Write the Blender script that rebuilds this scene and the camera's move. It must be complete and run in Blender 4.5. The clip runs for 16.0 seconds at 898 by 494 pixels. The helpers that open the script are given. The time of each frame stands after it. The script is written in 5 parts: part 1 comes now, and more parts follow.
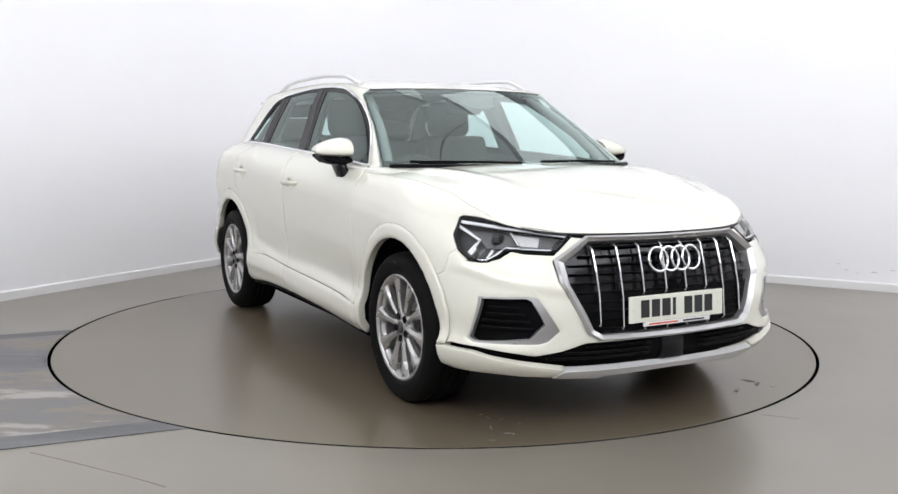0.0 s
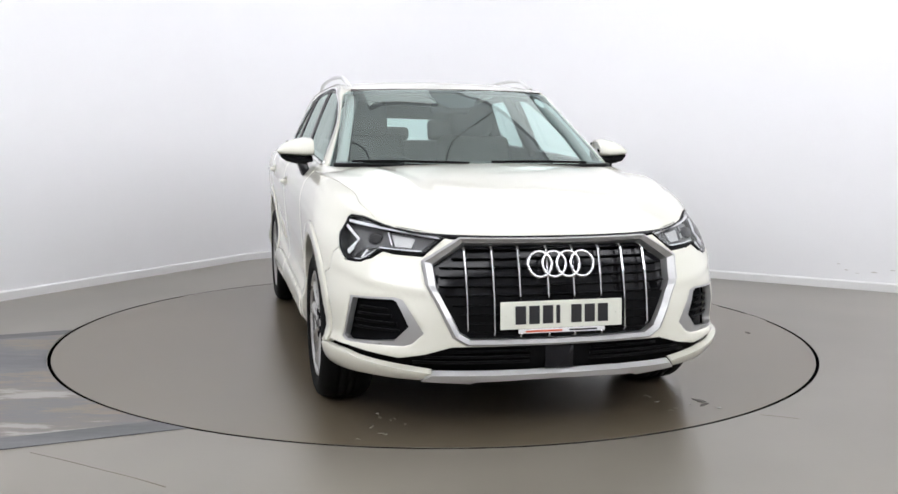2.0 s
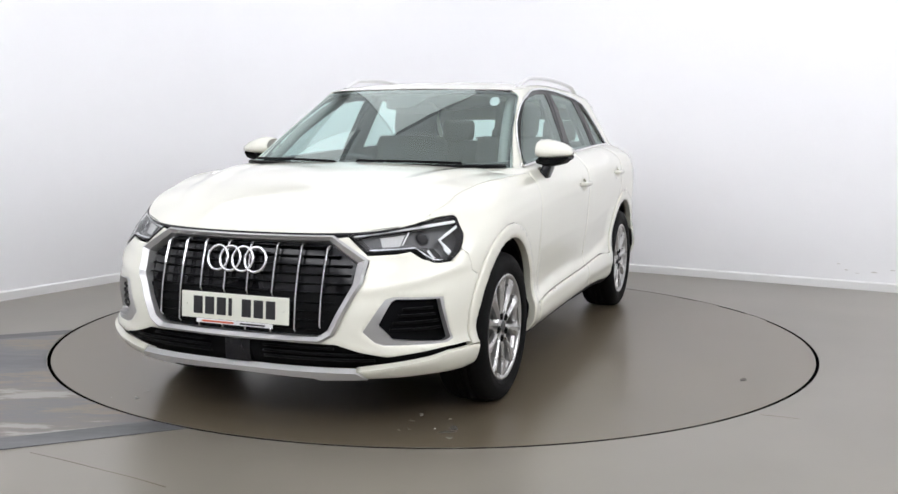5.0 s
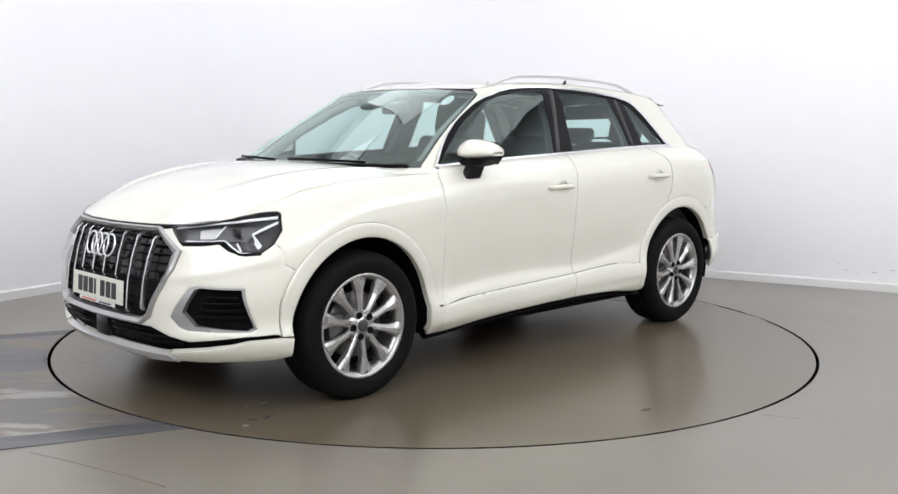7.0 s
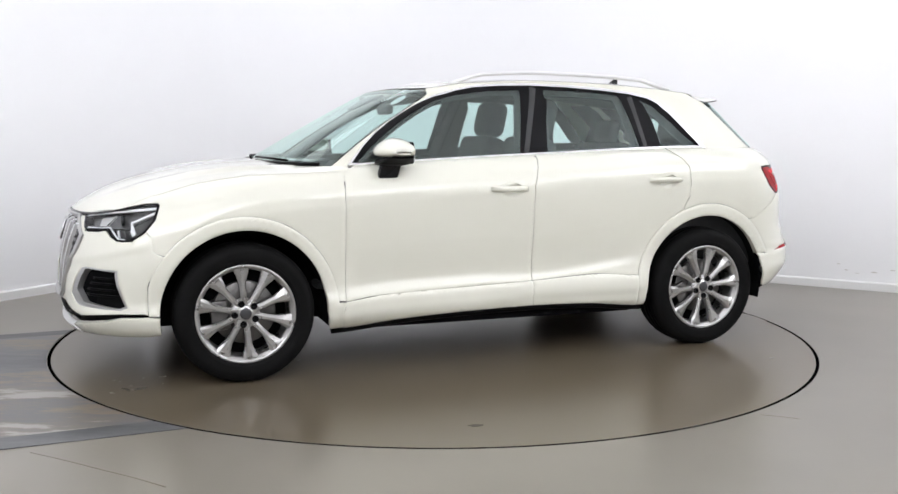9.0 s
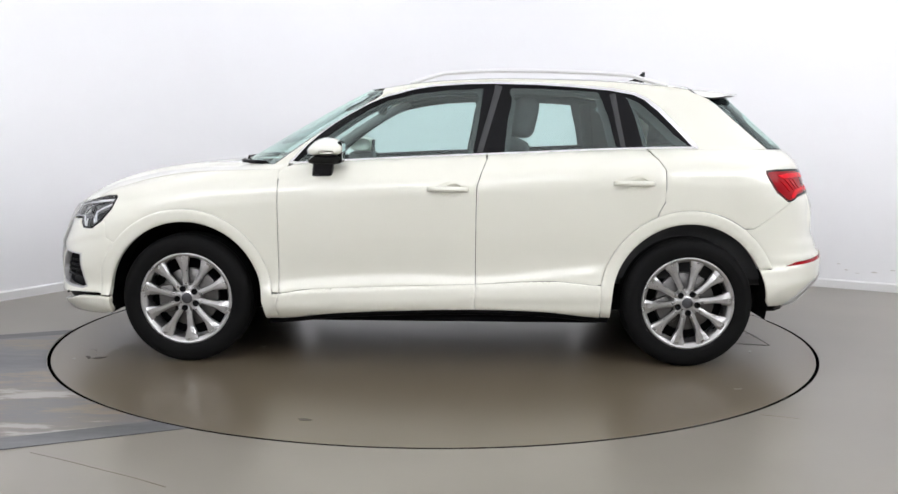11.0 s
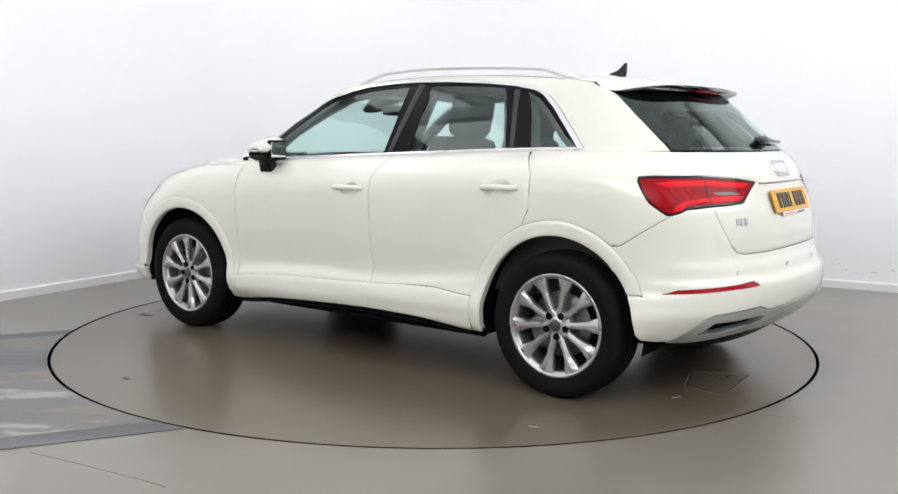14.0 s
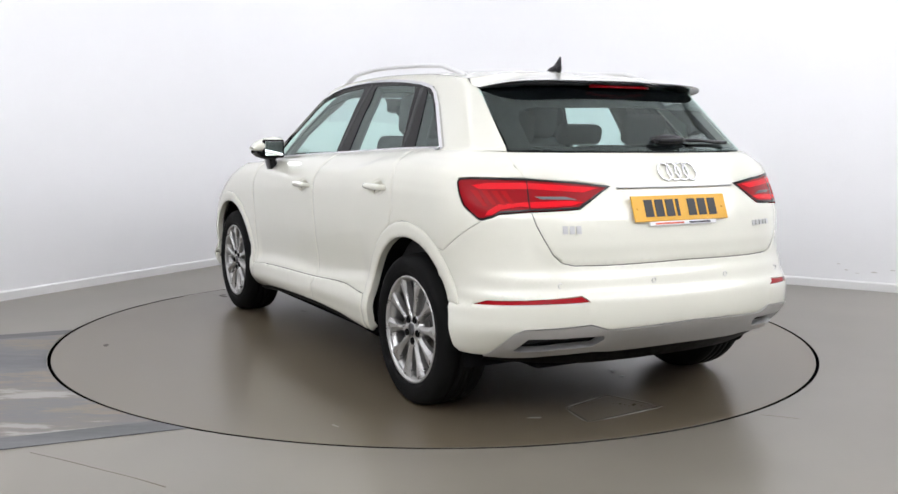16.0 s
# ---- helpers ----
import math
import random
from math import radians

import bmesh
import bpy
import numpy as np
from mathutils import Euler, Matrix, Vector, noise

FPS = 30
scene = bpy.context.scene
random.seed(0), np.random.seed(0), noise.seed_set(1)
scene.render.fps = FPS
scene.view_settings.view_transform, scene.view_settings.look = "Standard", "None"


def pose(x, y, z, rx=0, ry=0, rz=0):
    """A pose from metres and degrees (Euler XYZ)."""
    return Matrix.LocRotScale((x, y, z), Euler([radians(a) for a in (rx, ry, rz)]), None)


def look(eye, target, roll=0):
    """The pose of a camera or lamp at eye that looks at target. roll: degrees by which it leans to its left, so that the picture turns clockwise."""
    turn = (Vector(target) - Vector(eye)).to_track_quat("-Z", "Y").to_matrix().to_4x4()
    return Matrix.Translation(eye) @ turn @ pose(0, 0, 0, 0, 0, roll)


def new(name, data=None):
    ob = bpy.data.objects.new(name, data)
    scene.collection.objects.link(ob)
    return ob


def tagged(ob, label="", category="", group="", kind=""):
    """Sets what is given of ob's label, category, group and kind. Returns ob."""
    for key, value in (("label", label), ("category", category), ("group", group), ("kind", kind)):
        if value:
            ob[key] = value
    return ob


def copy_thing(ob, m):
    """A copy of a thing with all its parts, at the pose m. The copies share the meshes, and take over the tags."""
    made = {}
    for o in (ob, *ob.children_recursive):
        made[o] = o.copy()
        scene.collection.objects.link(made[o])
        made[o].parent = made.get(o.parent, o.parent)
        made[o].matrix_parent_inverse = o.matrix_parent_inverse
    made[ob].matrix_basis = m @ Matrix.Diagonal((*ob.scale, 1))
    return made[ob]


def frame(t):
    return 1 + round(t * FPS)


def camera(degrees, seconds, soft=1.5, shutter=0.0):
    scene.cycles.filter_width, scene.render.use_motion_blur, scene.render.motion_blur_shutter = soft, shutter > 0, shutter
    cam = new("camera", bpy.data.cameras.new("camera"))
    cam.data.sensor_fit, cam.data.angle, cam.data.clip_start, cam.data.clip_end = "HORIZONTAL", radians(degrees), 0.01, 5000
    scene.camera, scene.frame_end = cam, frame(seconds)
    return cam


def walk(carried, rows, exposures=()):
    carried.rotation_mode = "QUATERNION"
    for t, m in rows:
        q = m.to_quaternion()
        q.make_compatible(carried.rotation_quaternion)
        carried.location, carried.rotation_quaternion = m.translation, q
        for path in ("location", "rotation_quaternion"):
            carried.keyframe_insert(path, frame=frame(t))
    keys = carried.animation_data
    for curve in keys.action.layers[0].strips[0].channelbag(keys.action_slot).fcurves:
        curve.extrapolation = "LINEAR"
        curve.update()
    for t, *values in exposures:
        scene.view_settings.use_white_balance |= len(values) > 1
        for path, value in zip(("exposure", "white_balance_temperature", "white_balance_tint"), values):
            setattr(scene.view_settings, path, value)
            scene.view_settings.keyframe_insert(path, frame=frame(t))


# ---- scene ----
# camera: fixed on its stand
cam = camera(51.16, 16.0, soft=1.5)
EYE = pose(0, -5.828, 1.229, 90 - 6.844, 0, -0.793) @ pose(0, 0, 0, 0, 0, 0.421)
walk(cam, [(0.0, EYE), (16.0, EYE)], exposures=[(0.0, -0.18), (16.0, -0.18)])

# world: a dim room light beyond the closed studio
world = bpy.data.worlds.new("world")
scene.world = world
world.use_nodes = True
world.node_tree.nodes["Background"].inputs["Color"].default_value = (0.9, 0.93, 1.0, 1)
world.node_tree.nodes["Background"].inputs["Strength"].default_value = 0.05

LAMP_STRENGTH, FILL_STRENGTH = 1.8, 5.3


# ---- materials ----
def material(name, color, rough=0.5, metal=0.0, coat=0.0, spec=0.5):
    m = bpy.data.materials.new(name)
    m.use_nodes = True
    b = m.node_tree.nodes["Principled BSDF"]
    b.inputs["Base Color"].default_value = (*color, 1)
    b.inputs["Roughness"].default_value = rough
    b.inputs["Metallic"].default_value = metal
    b.inputs["Coat Weight"].default_value = coat
    b.inputs["Coat Roughness"].default_value = 0.04
    b.inputs["Specular IOR Level"].default_value = spec
    return m


def node(m, kind, **values):
    n = m.node_tree.nodes.new(kind)
    for k, v in values.items():
        if k in n.inputs:
            n.inputs[k].default_value = v
    return n


def mottle(m, a, b, scale, rough=None, bump=0.0, detail=6.0, fine=0.0, stretch=(1, 1, 1), turn=0.0, span=(0.30, 0.95)):
    """Vary colour (a to b), roughness (a pair) and relief by noise in object space, at two scales."""
    t = m.node_tree
    p = t.nodes["Principled BSDF"]
    co = node(m, "ShaderNodeTexCoord")
    mp = node(m, "ShaderNodeMapping")
    mp.inputs["Scale"].default_value = stretch
    mp.inputs["Location"].default_value = (3.17, 1.73, 0.37)
    mp.inputs["Rotation"].default_value = (0, 0, radians(turn))
    t.links.new(co.outputs["Object"], mp.inputs["Vector"])
    n1 = node(m, "ShaderNodeTexNoise", Scale=scale, Detail=detail, Roughness=0.6)
    n2 = node(m, "ShaderNodeTexNoise", Scale=scale * 11, Detail=4.0, Roughness=0.7)
    for n in (n1, n2):
        t.links.new(mp.outputs["Vector"], n.inputs["Vector"])
    mix = node(m, "ShaderNodeMath")
    mix.operation = "MULTIPLY_ADD"
    t.links.new(n2.outputs["Fac"], mix.inputs[0])
    mix.inputs[1].default_value = 0.2
    t.links.new(n1.outputs["Fac"], mix.inputs[2])
    ramp = node(m, "ShaderNodeValToRGB")
    ramp.color_ramp.elements[0].position, ramp.color_ramp.elements[1].position = span
    ramp.color_ramp.elements[0].color, ramp.color_ramp.elements[1].color = (*a, 1), (*b, 1)
    t.links.new(mix.outputs[0], ramp.inputs["Fac"])
    t.links.new(ramp.outputs["Color"], p.inputs["Base Color"])
    if rough:
        r = node(m, "ShaderNodeMapRange")
        r.inputs["From Min"].default_value, r.inputs["From Max"].default_value = 0.4, 0.95
        r.inputs["To Min"].default_value, r.inputs["To Max"].default_value = rough
        t.links.new(mix.outputs[0], r.inputs["Value"])
        t.links.new(r.outputs["Result"], p.inputs["Roughness"])
    if bump:
        bp = node(m, "ShaderNodeBump", Strength=bump, Distance=0.01)
        t.links.new((n2 if fine else n1).outputs["Fac"], bp.inputs["Height"])
        t.links.new(bp.outputs["Normal"], p.inputs["Normal"])
    return m


def glow(name, color, strength):
    m = material(name, color)
    b = m.node_tree.nodes["Principled BSDF"]
    b.inputs["Emission Color"].default_value = (*color, 1)
    b.inputs["Emission Strength"].default_value = strength
    return m


def glass(name, color, rough=0.0, tint=(0.88, 1.0, 0.95), least=0.06):
    """Thin sheet glass: clear tinted pass-through with a mirror gloss that grows at a slant."""
    m = bpy.data.materials.new(name)
    m.use_nodes = True
    t = m.node_tree
    t.nodes.remove(t.nodes["Principled BSDF"])
    tr = node(m, "ShaderNodeBsdfTransparent", Color=(*color, 1))
    gl = node(m, "ShaderNodeBsdfGlossy", Roughness=rough, Color=(*tint, 1))
    lw = node(m, "ShaderNodeLayerWeight", Blend=0.5)
    pw = node(m, "ShaderNodeMath")
    pw.operation = "POWER"
    pw.inputs[1].default_value = 5.0
    ma = node(m, "ShaderNodeMath")
    ma.operation = "MULTIPLY_ADD"
    ma.inputs[1].default_value, ma.inputs[2].default_value = 0.85, least
    mix = node(m, "ShaderNodeMixShader")
    t.links.new(lw.outputs["Facing"], pw.inputs[0])
    t.links.new(pw.outputs[0], ma.inputs[0])
    t.links.new(ma.outputs[0], mix.inputs["Fac"])
    t.links.new(tr.outputs["BSDF"], mix.inputs[1])
    t.links.new(gl.outputs["BSDF"], mix.inputs[2])
    t.links.new(mix.outputs["Shader"], t.nodes["Material Output"].inputs["Surface"])
    return m


WALL = mottle(material("white wall paint", (0.84, 0.84, 0.85), 0.6), (0.82, 0.82, 0.83), (0.86, 0.86, 0.87), 0.9, (0.55, 0.7), 0.03, fine=1)
FLOOR = mottle(material("grey resin floor", (0.24, 0.23, 0.21), 0.3, spec=0.8), (0.158, 0.144, 0.118), (0.254, 0.233, 0.192), 0.9, None, 0.0, detail=3.0, span=(0.20, 1.0))
DISC = mottle(material("turntable resin", (0.24, 0.225, 0.20), 0.28, spec=0.95), (0.112, 0.091, 0.061), (0.152, 0.127, 0.088), 0.6, None, 0.0, detail=3.0, span=(0.25, 0.95))
TRACK = mottle(material("worn floor track", (0.2, 0.19, 0.18), 0.4), (0.050, 0.052, 0.060), (0.32, 0.30, 0.28), 1.5, (0.30, 0.45), 0.05, detail=9.0, stretch=(0.40, 1.3, 1), turn=-23, span=(0.42, 0.72))
TRACK_EDGE = mottle(material("dark track border", (0.12, 0.12, 0.13), 0.4), (0.030, 0.033, 0.038), (0.17, 0.17, 0.175), 2.8, (0.35, 0.55), 0.05, detail=10.0, stretch=(0.6, 2.0, 1), turn=-23, span=(0.46, 0.80))
for at, shade in ((0.50, (0.105, 0.107, 0.118)), (0.57, (0.20, 0.158, 0.108)), (0.62, (0.115, 0.116, 0.124)), (0.69, (0.165, 0.145, 0.12))):
    TRACK.node_tree.nodes["Color Ramp"].color_ramp.elements.new(at).color = (*shade, 1)
for m in (FLOOR, DISC):
    m.node_tree.nodes["Math"].inputs[1].default_value = 0.03
    m.node_tree.nodes["Noise Texture"].inputs["Roughness"].default_value = 0.5
PATCH = mottle(material("worn turntable patch", (0.12, 0.11, 0.10), 0.4), (0.105, 0.090, 0.066), (0.165, 0.140, 0.10), 5.0, (0.25, 0.42), 0.03, detail=6.0)
BLACK_GAP = material("turntable joint", (0.004, 0.004, 0.004), 0.9, spec=0.0)
WALL_MARK = material("grey rub mark", (0.62, 0.60, 0.58), 0.7)
CRACK = material("brown hairline crack", (0.165, 0.135, 0.102), 0.4)
SCUFF = material("scuff", (0.10, 0.09, 0.08), 0.6)
FLECK = material("pale fleck", (0.36, 0.35, 0.33), 0.5)
SKIRT = mottle(material("white skirting gloss", (0.8, 0.8, 0.8), 0.35), (0.76, 0.76, 0.75), (0.82, 0.82, 0.82), 2.0, (0.3, 0.45))
CEILING = mottle(material("white ceiling", (0.8, 0.8, 0.8), 0.7), (0.78, 0.78, 0.78), (0.83, 0.83, 0.83), 1.0)
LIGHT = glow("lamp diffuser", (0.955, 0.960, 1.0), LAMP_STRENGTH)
# fill light added to brighten the car's flanks and the lower walls
FILL_LIGHT = glow("added fill light diffuser", (0.955, 0.960, 1.0), FILL_STRENGTH)
PANEL_LIGHT = glow("added soft panel diffuser", (0.955, 0.960, 1.0), 0.60)
FRAME = material("lamp frame aluminium", (0.6, 0.6, 0.62), 0.4, 0.9)

PAINT = mottle(material("white car paint", (0.765, 0.758, 0.660), 0.32, coat=1.0), (0.755, 0.748, 0.650), (0.775, 0.768, 0.670), 6.0, (0.28, 0.32))
GLOSS_BLACK = material("gloss black", (0.008, 0.008, 0.010), 0.14, spec=0.3)
DARK = mottle(material("black textured plastic", (0.018, 0.018, 0.019), 0.5, spec=0.06), (0.003, 0.003, 0.0035), (0.007, 0.007, 0.0075), 30.0, (0.4, 0.6), 0.05, fine=1)
LINER = mottle(material("wheel liner felt", (0.010, 0.010, 0.011), 0.9, spec=0.05), (0.005, 0.005, 0.006), (0.009, 0.009, 0.010), 20.0, (0.85, 0.95))
CHROME = material("bright trim", (0.80, 0.80, 0.81), 0.16, 1.0)
SATIN = mottle(material("satin silver", (0.60, 0.60, 0.595), 0.32, 0.75), (0.57, 0.57, 0.565), (0.63, 0.63, 0.625), 12.0, (0.3, 0.38))
RAIL = material("light silver rail", (0.74, 0.74, 0.74), 0.3, 0.35)
GRILLE_SILVER = material("grille frame silver", (0.46, 0.46, 0.455), 0.30, 0.7)
FILM = material("black pillar film", (0.006, 0.006, 0.007), 0.22, spec=0.12)
RIM = mottle(material("silver alloy", (0.58, 0.575, 0.565), 0.3, 0.8), (0.47, 0.465, 0.455), (0.54, 0.535, 0.525), 15.0, (0.26, 0.34))
RUBBER = mottle(material("tyre rubber", (0.02, 0.02, 0.02), 0.7, spec=0.08), (0.005, 0.005, 0.0055), (0.010, 0.010, 0.0095), 14.0, (0.6, 0.8), 0.05, fine=1)
STEEL = mottle(material("brake steel", (0.28, 0.27, 0.26), 0.4, 0.9), (0.12, 0.115, 0.11), (0.20, 0.195, 0.19), 20.0, (0.35, 0.5))
GLASS = glass("green tinted glass", (0.78, 0.92, 0.90), least=0.08)
SCREEN_GLASS = glass("windscreen glass", (0.78, 0.92, 0.90), least=0.135)
REAR_GLASS = glass("rear screen glass", (0.76, 0.90, 0.88), least=0.06)
LENS = glass("clear lamp lens", (0.97, 0.98, 0.98), tint=(1, 1, 1), least=0.03)
RED_LENS = material("red lamp lens", (0.42, 0.003, 0.007), 0.22, coat=0.03, spec=0.08)
RED_BRIGHT = material("bright red light bar", (0.76, 0.008, 0.018), 0.22, coat=0.03, spec=0.08)
RED_DARK = material("dark red reflector", (0.30, 0.003, 0.008), 0.2, coat=0.04, spec=0.1)
LAMP_DARK = material("lamp housing", (0.03, 0.03, 0.032), 0.3, 0.4)
LAMP_GREY = material("lamp bezel grey", (0.12, 0.12, 0.124), 0.3, 0.6)
LED = material("white light guide", (0.82, 0.83, 0.85), 0.2)
MIRROR = material("mirror glass", (0.86, 0.92, 0.90), 0.02, 1.0)
PLATE_WHITE = material("white plate", (0.72, 0.73, 0.64), 0.4)
PLATE_YELLOW = material("yellow plate", (0.72, 0.38, 0.02), 0.4)
INK = material("plate black", (0.014, 0.014, 0.016), 0.45)
STRIP_RED = material("orange print", (0.65, 0.12, 0.04), 0.5)
STRIP_WHITE = material("white strip", (0.78, 0.78, 0.78), 0.5)
SEAT = mottle(material("dark grey seat cloth", (0.045, 0.046, 0.048), 0.85), (0.020, 0.021, 0.022), (0.034, 0.035, 0.036), 25.0, (0.8, 0.95), 0.1, fine=1)
TRIM_DARK = mottle(material("dark cabin plastic", (0.035, 0.036, 0.038), 0.6), (0.03, 0.031, 0.032), (0.042, 0.043, 0.045), 18.0, (0.55, 0.7), 0.04, fine=1)
TRIM_PALE = mottle(material("pale cabin lining", (0.30, 0.30, 0.29), 0.85), (0.28, 0.28, 0.27), (0.33, 0.33, 0.32), 20.0, (0.8, 0.9))


# ---- mesh helpers ----
def mesh_object(name, verts, faces, mat, parent=None, label="", smooth=True, m=None):
    me = bpy.data.meshes.new(name)
    me.from_pydata([tuple(v) for v in verts], [], faces)
    me.materials.append(mat)
    if smooth:
        me.shade_smooth()
    ob = new(name, me)
    if parent:
        ob.parent = parent
    if m:
        ob.matrix_basis = m
    return tagged(ob, label) if label else ob


def part(name, bm, mat, parent, label="", smooth=False, m=None):
    me = bpy.data.meshes.new(name)
    bmesh.ops.recalc_face_normals(bm, faces=bm.faces)
    bm.to_mesh(me)
    bm.free()
    me.materials.append(mat)
    if smooth:
        me.shade_smooth()
        me.set_sharp_from_angle(angle=radians(35))
    ob = new(name, me)
    if parent:
        ob.parent = parent
    if m:
        ob.matrix_basis = m
    return tagged(ob, label) if label else ob


def box(bm, lo, hi, bevel=0.0, m=None, seg=2):
    """A bevelled block between two corners."""
    r = bmesh.ops.create_cube(bm, size=1.0)
    vs = r["verts"]
    for v in vs:
        v.co = Vector([l + (c + 0.5) * (h - l) for c, l, h in zip(v.co, lo, hi)])
    if bevel:
        es = list({e for v in vs for e in v.link_edges})
        r = bmesh.ops.bevel(bm, geom=es, offset=bevel, segments=seg, affect="EDGES", profile=0.5)
        vs = list({v for f in r["faces"] for v in f.verts} | {v for v in vs if v.is_valid})
    if m:
        bmesh.ops.transform(bm, matrix=m, verts=[v for v in vs if v.is_valid])
    return vs


def lathe(rows, n=64, axis="y"):
    """A surface of revolution: rows of (radius, along) about the axis."""
    verts, faces = [], []
    for r, a in rows:
        for i in range(n):
            t = 2 * math.pi * i / n
            c, s = r * math.cos(t), r * math.sin(t)
            verts.append((c, a, s) if axis == "y" else (c, s, a))
    for k in range(len(rows) - 1):
        for i in range(n):
            j = (i + 1) % n
            f = (k * n + i, k * n + j, (k + 1) * n + j, (k + 1) * n + i)
            faces.append(f if axis == "y" else f[::-1])
    return verts, faces


def tube(path, r, n=10, closed=False, flat=1.0):
    """A round bar along a path of points; flat squeezes it along z."""
    pts = [Vector(p) for p in path]
    verts, faces = [], []
    k = len(pts)
    for i, p in enumerate(pts):
        a = pts[(i - 1) % k] if closed or i else p
        b = pts[(i + 1) % k] if closed or i < k - 1 else p
        d = (b - a).normalized()
        u = d.cross(Vector((0, 0, 1)))
        u = u.normalized() if u.length > 1e-4 else Vector((1, 0, 0))
        w = u.cross(d).normalized()
        for j in range(n):
            t = 2 * math.pi * j / n
            verts.append(p + u * r * math.cos(t) + w * r * flat * math.sin(t))
    for i in range(k if closed else k - 1):
        for j in range(n):
            a, b = i * n + j, i * n + (j + 1) % n
            c, d = ((i + 1) % k) * n + (j + 1) % n, ((i + 1) % k) * n + j
            faces.append((a, b, c, d))
    if not closed:
        faces += [tuple(range(n))[::-1], tuple(range((k - 1) * n, k * n))]
    return verts, faces


# ---- the studio ----
CORNER, ROOM_TURN = Vector((-1.20, 4.35, 0)), -30.1
ROOM_H = 4.0


def room_point(a, b, z=0.0):
    """Room space: a along the right-hand wall from the corner, b along the left-hand wall."""
    u = Vector((math.cos(radians(ROOM_TURN)), math.sin(radians(ROOM_TURN)), 0))
    w = Vector((u.y, -u.x, 0))
    return CORNER + u * a + w * b + Vector((0, 0, z))


def wall_path(inset=0.0):
    """The foot of the wall all round, with a coved back corner."""
    r = 1.5 - inset
    pts = [(1.5 + r * math.cos(t), 1.5 + r * math.sin(t)) for t in [math.pi * (1.5 - 0.5 * i / 24) for i in range(25)]]
    pts = [(a, b) for a, b in pts][::-1]
    return [(inset, 9.6 - inset)] + pts + [(9.6 - inset, inset)]


def build_room():
    path = wall_path()
    out = wall_path(-0.12)
    n = len(path)
    verts = [room_point(a, b, z) for z in (0.0, ROOM_H) for a, b in path] + [room_point(a, b, z) for z in (0.0, ROOM_H) for a, b in out]
    faces = [(i, i + 1, n + i + 1, n + i) for i in range(n - 1)] + [(2 * n + i + 1, 2 * n + i, 3 * n + i, 3 * n + i + 1) for i in range(n - 1)]
    faces += [(n + i, n + i + 1, 3 * n + i + 1, 3 * n + i) for i in range(n - 1)]
    tagged(mesh_object("wall_back", verts, faces, WALL), "smooth white studio wall with a rounded corner", "wall", kind="structure")
    for name, p, q in (("wall_south", (9.6, 9.6), (0.0, 9.6)), ("wall_east", (9.6, 0.0), (9.6, 9.6))):
        d = Vector((q[0] - p[0], q[1] - p[1])).normalized()
        nrm = (d.y, -d.x)
        vs = [room_point(a + k * nrm[0] * 0.12, b + k * nrm[1] * 0.12, z) for k in (0, 1) for z in (0, ROOM_H) for a, b in (p, q)]
        tagged(mesh_object(name, vs, [(0, 1, 3, 2), (5, 4, 6, 7), (2, 3, 7, 6), (0, 2, 6, 4), (1, 5, 7, 3)], WALL, smooth=False), "plain white studio wall", "wall", kind="structure")
    # skirting board: a low moulded strip along the coved wall
    prof = ((0.0, 0.0), (0.016, 0.0), (0.016, 0.060), (0.010, 0.068), (0.0, 0.071))
    vs, fs = [], []
    for d, z in prof:
        vs += [room_point(a, b, z) for a, b in wall_path(d + 0.001)]
    for k in range(len(prof) - 1):
        fs += [(k * n + i, k * n + i + 1, (k + 1) * n + i + 1, (k + 1) * n + i) for i in range(n - 1)]
    tagged(mesh_object("baseboard", vs, fs, SKIRT, smooth=False), "low white painted skirting board along the wall", "skirting board", kind="structure")
    # floor with a round opening for the turntable
    k = 160
    ring = [(R_DISC + 0.018, 2 * math.pi * i / k) for i in range(k)]
    vs = [(r * math.cos(t), r * math.sin(t), 0.0) for r, t in ring]
    vs += [(14 * math.cos(t), 14 * math.sin(t), 0.0) for _, t in ring] + [(r * math.cos(t), r * math.sin(t), -0.06) for r, t in ring]
    fs = [(i, k + i, k + (i + 1) % k, (i + 1) % k) for i in range(k)] + [((i + 1) % k, 2 * k + (i + 1) % k, 2 * k + i, i) for i in range(k)]
    fl = mesh_object("floor", vs, fs, FLOOR, smooth=False)
    fl.data.materials.append(BLACK_GAP)
    for q in fl.data.polygons[k:]:
        q.material_index = 1
    tagged(fl, "polished grey resin studio floor", "floor", kind="structure")
    pit = [(2.6 * math.cos(t), 2.6 * math.sin(t), -0.06) for _, t in ring]
    tagged(mesh_object("turntable_pit", pit, [tuple(range(k))], BLACK_GAP, smooth=False), "dark pit under the turntable joint", "floor joint", kind="structure")
    # ceiling; its unseen lamps are added further on
    tagged(mesh_object("ceiling", [room_point(a, b, ROOM_H + z) for z in (0, 0.1) for a, b in ((-0.2, -0.2), (-0.2, 9.8), (9.8, 9.8), (9.8, -0.2))],
                       [(0, 1, 2, 3), (7, 6, 5, 4), (0, 4, 5, 1), (1, 5, 6, 2), (2, 6, 7, 3), (3, 7, 4, 0)], CEILING, smooth=False), "plain white studio ceiling", "ceiling", kind="structure")


